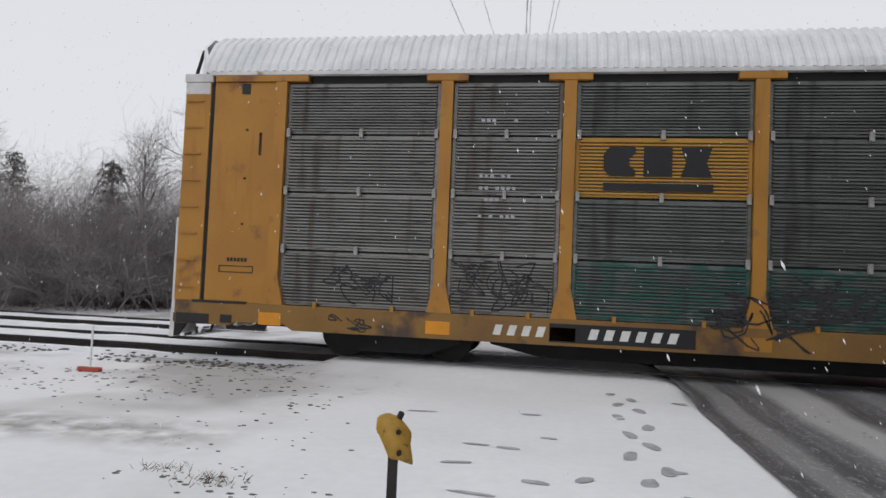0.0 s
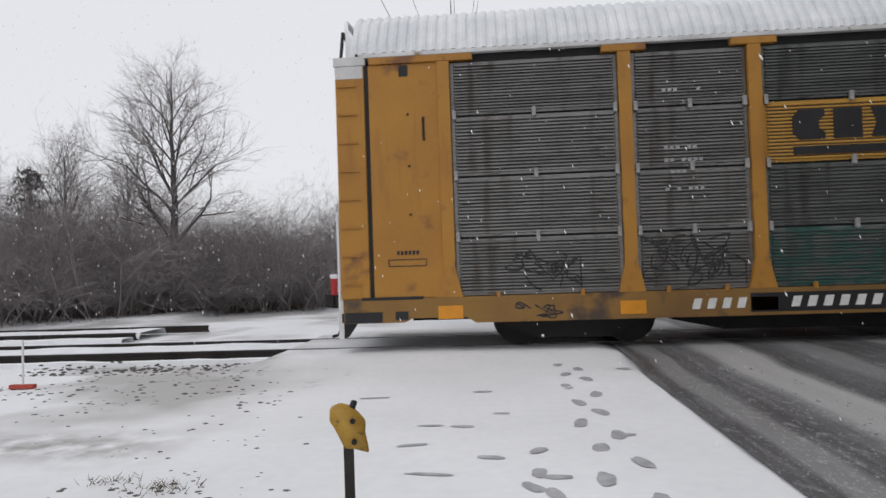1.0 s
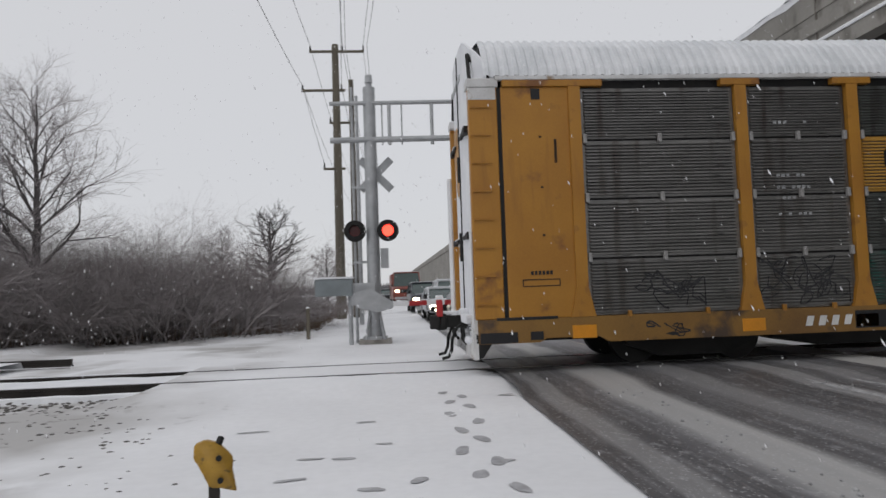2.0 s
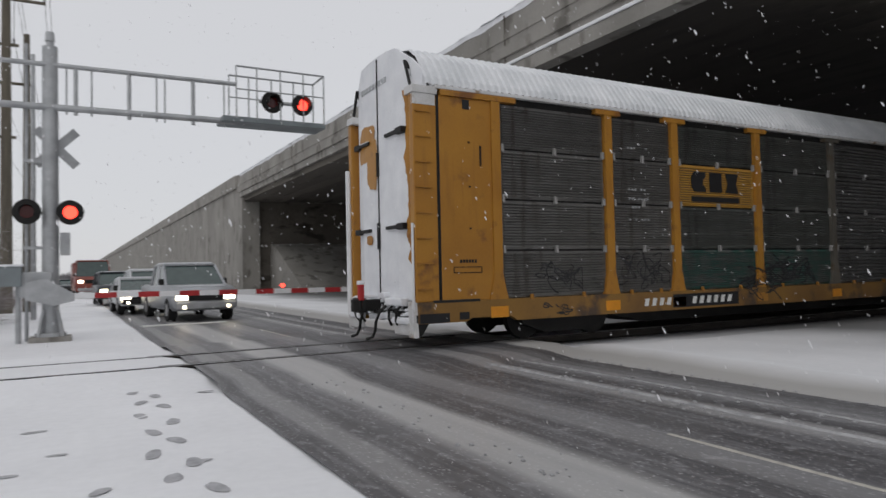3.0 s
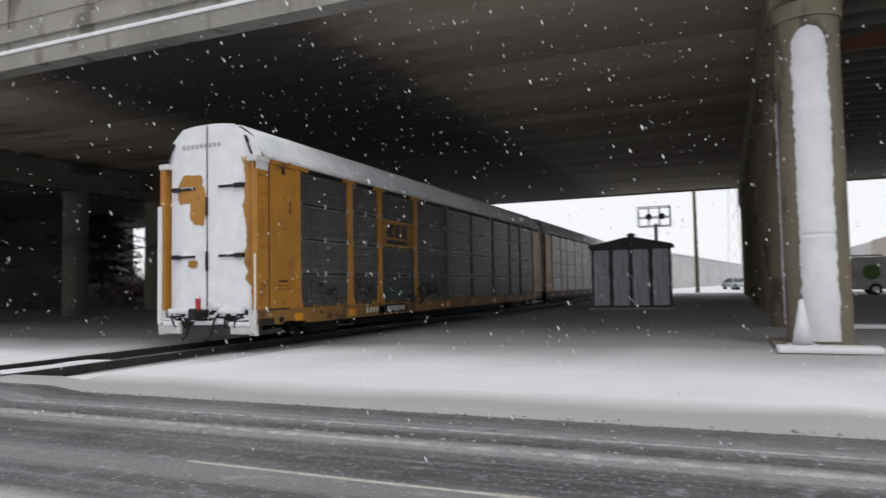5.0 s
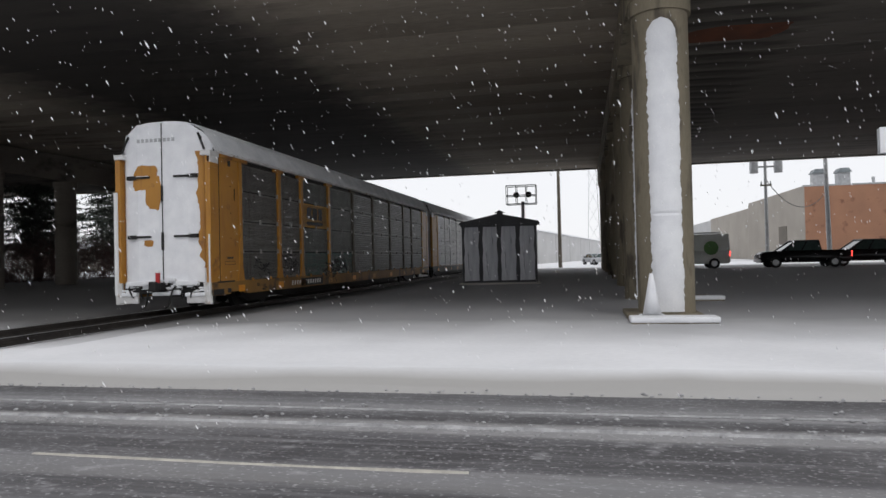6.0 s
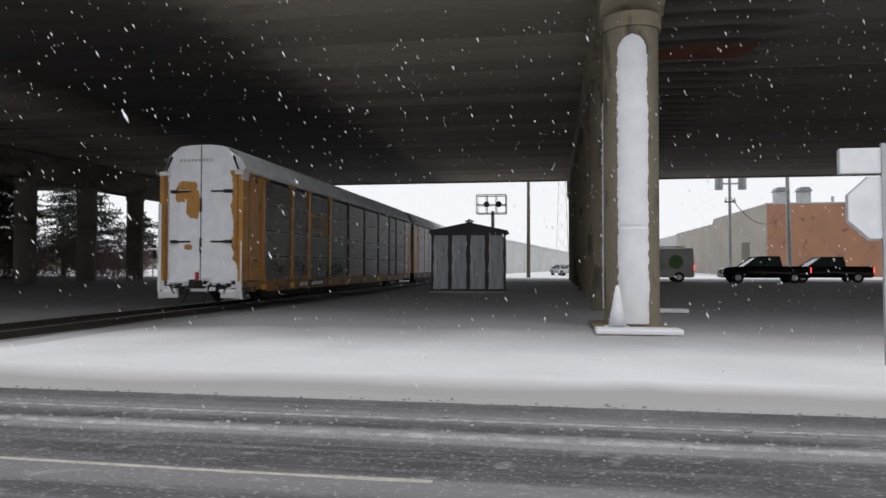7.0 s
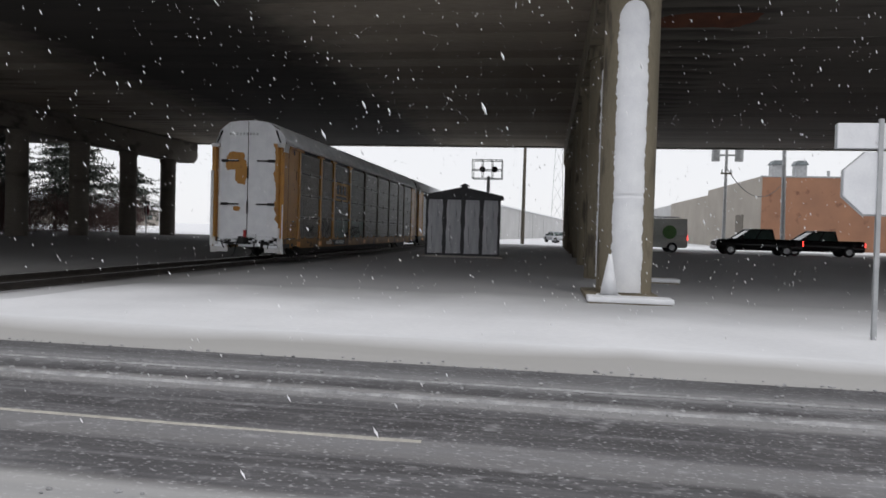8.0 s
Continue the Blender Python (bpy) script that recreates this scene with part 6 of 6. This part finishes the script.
def bare_tree(x, y, h, seed, depth=5, spread=0.62, label="tall bare leafless tree with fine spreading branches", r=0.16, least=0.0, twigs=None):
    rng = random.Random(seed)
    t = thing("bare_tree", pose(x, y, 0, 0, 0, seed * 37), label, "tree", "bare trees")
    vs, fs, tv, tf = [], [], [], []
    # a leader with limbs set round it, each forking down to fine twigs
    n = 14
    pts = [Vector((0.10 * h / 10 * noise.noise((i * 0.5, seed, 0)), 0.10 * h / 10 * noise.noise((i * 0.5, seed, 5)), -0.2 + (h * 0.86) * i / n)) for i in range(n + 1)]
    for i in range(n):
        limb(vs, fs, pts[i], pts[i + 1], r * (1 - i / n) ** 0.8 + 0.015, r * (1 - (i + 1) / n) ** 0.8 + 0.015, 8)
    count = int(9 + depth * 3.2)
    for k in range(count):
        f = 0.26 + 0.72 * (k + rng.random()) / count
        i = min(n - 1, int(f * n))
        p = pts[i].lerp(pts[i + 1], f * n - i)
        a = k * 2.4 + rng.uniform(-.5, .5)
        tilt = spread * rng.uniform(0.85, 1.25)
        d = Vector((math.cos(a) * math.sin(tilt), math.sin(a) * math.sin(tilt), math.cos(tilt)))
        size = h * 0.27 * (1.05 - 0.75 * f) * rng.uniform(0.8, 1.15) + 0.25
        grow(vs, fs, p, d, size, r * 0.42 * (1.08 - f) + 0.012, min(depth - 2, 4), rng, 0.72, 0.035, (tv, tf), least)
    again("trunk", from_lists("trunk", vs, fs, BARK), t)
    again("crown", from_lists("crown", tv, tf, twigs or TWIG), t)
    return t


def bush_mesh(seed, h, w, stems):
    rng = random.Random(seed)
    vs, fs = [], []
    for _ in range(stems):
        a, q = rng.uniform(0, 6.3), w * math.sqrt(rng.random())
        p = Vector((q * math.cos(a), q * math.sin(a), -0.1))
        lean = Vector((p.x / w * 0.45 + rng.gauss(0, 0.42), p.y / w * 0.45 + rng.gauss(0, 0.42), 1)).normalized()
        grow(vs, fs, p, lean, h * rng.uniform(0.18, 0.46), 0.016, 3, rng, 0.8, 0.0)
    return vs, fs


def conifer(x, y, h, w, seed, label="dark conifer dusted with snow in the thicket"):
    rng = random.Random(seed)
    t = thing("conifer_tree", pose(x, y, 0, 0, 0, seed * 50), label, "tree", "conifers")
    vs, fs = [], []
    limb(vs, fs, Vector((0, 0, -0.2)), Vector((0, 0, h * 0.97)), h * 0.022, 0.02, 8)
    again("trunk", from_lists("trunk", vs, fs, BARK), t)
    vs, fs = [], []
    for i in range(int(h * (26 if w < 3 else 22))):
        if w < 3:
            z = h * (0.14 + 0.85 * rng.random() ** 0.8)
            reach = w * (1 - z / h) ** 0.6 * rng.uniform(0.55, 1.1) + 0.15
        else:
            # a pine: bare lower trunk, broad uneven whorls
            z = h * (0.22 + 0.76 * rng.choice((0.02, 0.12, 0.2, 0.33, 0.45, 0.55, 0.68, 0.8, 0.92)) + rng.gauss(0, 0.018))
            reach = w * max(0.12, 1 - abs(z / h - 0.45) ** 1.5 * 1.9) * rng.uniform(0.35, 1.15)
        a = rng.uniform(0, 6.3)
        d = Vector((math.cos(a), math.sin(a), rng.uniform(-0.35, 0.15)))
        n = max(4, int(reach / 0.16))
        for j in range(n):
            c = Vector((0, 0, z)) + d * reach * (j + 0.7) / n
            for _ in range(5):
                e = Vector((rng.gauss(0, 1), rng.gauss(0, 1), rng.gauss(-0.25, 0.6))).normalized() * rng.uniform(0.14, 0.34) * (1 if w < 3 else 1.7)
                s = e.cross(Vector((0, 0, 1))).normalized() * (0.035 if w < 3 else 0.07)
                k = len(vs)
                vs += [c - s, c + s, c + e]
                fs.append((k, k + 1, k + 2))
    again("crown", from_lists("crown", vs, fs, NEEDLE), t)


bare_tree(-10.9, 22.4, 9.3, 3, 5, 0.60, r=0.15)
bare_tree(-15.5, 23.5, 7.0, 8, 5, 0.5, "slender bare tree above the thicket", 0.08)
bare_tree(-14.0, 25.0, 6.8, 5, 4, 0.5, "slender bare tree above the thicket", 0.07)
bare_tree(-24.0, 25.0, 8.0, 6, 4, 0.5, "slender bare tree above the thicket", 0.08)
bare_tree(-9.9, 60, 9.8, 12, 4, 0.85, "round-headed bare tree beside the road", 0.38, 0.016, BARK)
bare_tree(-17.5, 75, 9.0, 14, 4, 0.75, "round-headed bare tree beside the road", 0.22, 0.012)
bare_tree(-8.5, 100, 8.5, 15, 4, 0.75, "round-headed bare tree beside the road", 0.22, 0.018)
conifer(-16.5, 23.0, 5.4, 1.9, 4)
conifer(-27, 30, 7.0, 2.4, 5)
BROWN_TWIG = mat("brown_twigs", (0.16, 0.10, 0.095), (0.085, 0.055, 0.052), 1.2, 1.0)

BUSHES = []
for s, (h, w, n) in enumerate(((3.2, 1.6, 66), (3.6, 1.8, 72), (2.7, 1.5, 62), (4.0, 1.6, 62))):
    vs, fs = bush_mesh(50 + s, h, w, n)
    BUSHES.append(from_lists("shrub_stems", vs, fs, TWIG))
vs, fs = bush_mesh(91, 3.4, 1.8, 70)
brown = from_lists("shrub_stems", vs, fs, BROWN_TWIG)
rngb = random.Random(77)
spots = [(-3.6 - i * 1.15 + rngb.uniform(-.5, .5), max(19.2, 19.2 + (14 - i * 1.15) * 0.55) + row * 2.0 + rngb.uniform(-.8, .8)) for row in range(3) for i in range(30)]
spots += [(-5.5 - rngb.uniform(0, 6), 33 + i * 1.5 + rngb.uniform(-.6, .6)) for i in range(10)]
spots += [(-15 - rngb.uniform(0, 12), 56 + i * 4.0) for i in range(12)]
spots = [p for p in spots if p[1] > 32 or p[0] < -0.20 * p[1]]
for i, (x, y) in enumerate(spots):
    low = 32 < y < 50 and x > -12
    b = thing("shrub", pose(x, y, -0.05, 0, 0, rngb.uniform(0, 360)), "low brown shrub among the weeds" if low else "dense leafless grey shrub in the thicket", "shrub", "thicket shrubs")
    k = rngb.uniform(0.65, 1.15) * (0.95 + 0.75 * noise.noise((x * 0.33, y * 0.1, 4)))
    b.scale = (1.2 + 0.5 * k, 1.2 + 0.5 * k, k * (0.28 if low else 1.75 if x < -10 else 1.2))
    again("crown", brown if low else BUSHES[i % 4], b)
bm = BM()
straw = mat("brown_weeds", (0.16, 0.11, 0.075), (0.09, 0.065, 0.045), 2, 1.0)
for i in range(5000):
    x, y = rngb.uniform(-6.5, -2.6), rngb.uniform(27, 50)
    if rngb.random() < 0.4:
        x = rngb.uniform(-34, -2.5)
        y = max(17.6, 17.6 + (x + 17) * 0.55) + rngb.uniform(0, 1.5)
    h = rngb.uniform(0.25, 0.9) * (0.5 if y < 20 else 1)
    dx, dy = rngb.gauss(0, 0.12), rngb.gauss(0, 0.12)
    bm.faces.new([bm.verts.new(p) for p in ((x, y, -0.02), (x + 0.025, y, -0.02), (x + dx, y + dy, h))])
tagged(part("weeds", bm, straw), "brown dead weeds along the verge", "weeds", kind="stuff")
for i, (x, y, h) in enumerate(((54, 50, 12), (60, 55, 13), (67, 50, 11), (73, 58, 13), (82, 54, 9), (50, 58, 12))):
    conifer(x, y, h, 4.4, 20 + i, "tall dark pine behind the overpass columns")
for i, (x, y, k) in enumerate(((50, 46, 1.9), (56, 48, 2.1), (63, 46, 1.8), (69, 49, 2.0), (47, 50, 1.7))):
    b = thing("shrub", pose(x, y, 0.1, 0, 0, i * 70), "brown leafless shrub under the pines", "shrub", "brown shrubs")
    b.scale = (k, k, k)
    again("crown", brown, b)
bm = BM()
rngw = random.Random(9)
for i in range(9000):
    a = rngw.uniform(radians(-8), radians(100))
    d = rngw.uniform(330, 380)
    x, y = -d * math.sin(a), d * math.cos(a)
    h = 9 * (0.6 + 0.5 * noise.noise((a * 9, 0, 1))) * rngw.uniform(0.5, 1)
    w = rngw.uniform(0.5, 1.6)
    bm.faces.new([bm.verts.new(p) for p in ((x, y, -1), (x + w, y + w, -1), (x + w * 0.4, y, h))])
tagged(part("far_woods", bm, FROST), "pale frosted woods on the horizon", "woods", kind="stuff")


# ---- falling snow: flakes in clouds that drift down as one ----
FLAKE = mat("snowflake", (0.9, 0.9, 0.92), (0.85, 0.85, 0.87), 5, 0.9)
snow_clouds = []


def snowfall(seed, n, r, reach, rmin):
    rng = random.Random(seed)
    vs, fs = [], []
    for _ in range(n):
        a = rng.uniform(radians(-150), radians(60))
        d = rmin + (reach - rmin) * rng.random() ** 0.6
        c = Vector((-math.sin(a) * d, math.cos(a) * d, rng.uniform(0.0, 24.0)))
        q = r * rng.uniform(0.5, 1.4)
        k = len(vs)
        vs += [c + Vector(p) * q for p in ((1, 0, 0), (-1, 0, 0), (0, 1, 0), (0, -1, 0), (-0.9, 1.3, 3.2), (0.9, -1.3, -3.2))]
        fs += [(k + i, k + j, k + m) for i, j, m in ((0, 2, 4), (2, 1, 4), (1, 3, 4), (3, 0, 4), (2, 0, 5), (1, 2, 5), (3, 1, 5), (0, 3, 5))]
    ob = new("falling_snow", from_lists("falling_snow", vs, fs, FLAKE))
    snow_clouds.append(tagged(ob, "falling snowflakes drifting on the wind", "snow", "falling snow", "stuff"))


snowfall(1, 4500, 0.0062, 14.0, 3.4)
snowfall(2, 5000, 0.0055, 14.0, 3.4)
snowfall(3, 9000, 0.0085, 26.0, 7.0)


def motions():
    for k, car in enumerate(train):
        rows = []
        for i in range(17):
            t = i * 0.5
            late = min(1.0, max(0.0, (t - 3.0) / 3.2))
            s = -6.2 + 3.75 * t + 0.024 * t * t + 0.36 * late * late * (3 - 2 * late)
            rows.append((t, pose(s + k * (LEN + 1.25), TRACK, 0)))
        walk(car, rows)
    for k, cloud in enumerate(snow_clouds):
        vx, vy, vz = ((0.5, -0.9, -1.45), (0.9, -0.5, -1.2), (0.6, -0.8, -1.35))[k]
        walk(cloud, [(t, pose(vx * t - 4 * vx, vy * t - 4 * vy, vz * t)) for t in (0.0, 2.0, 4.0, 6.0, 8.0)])


motions()
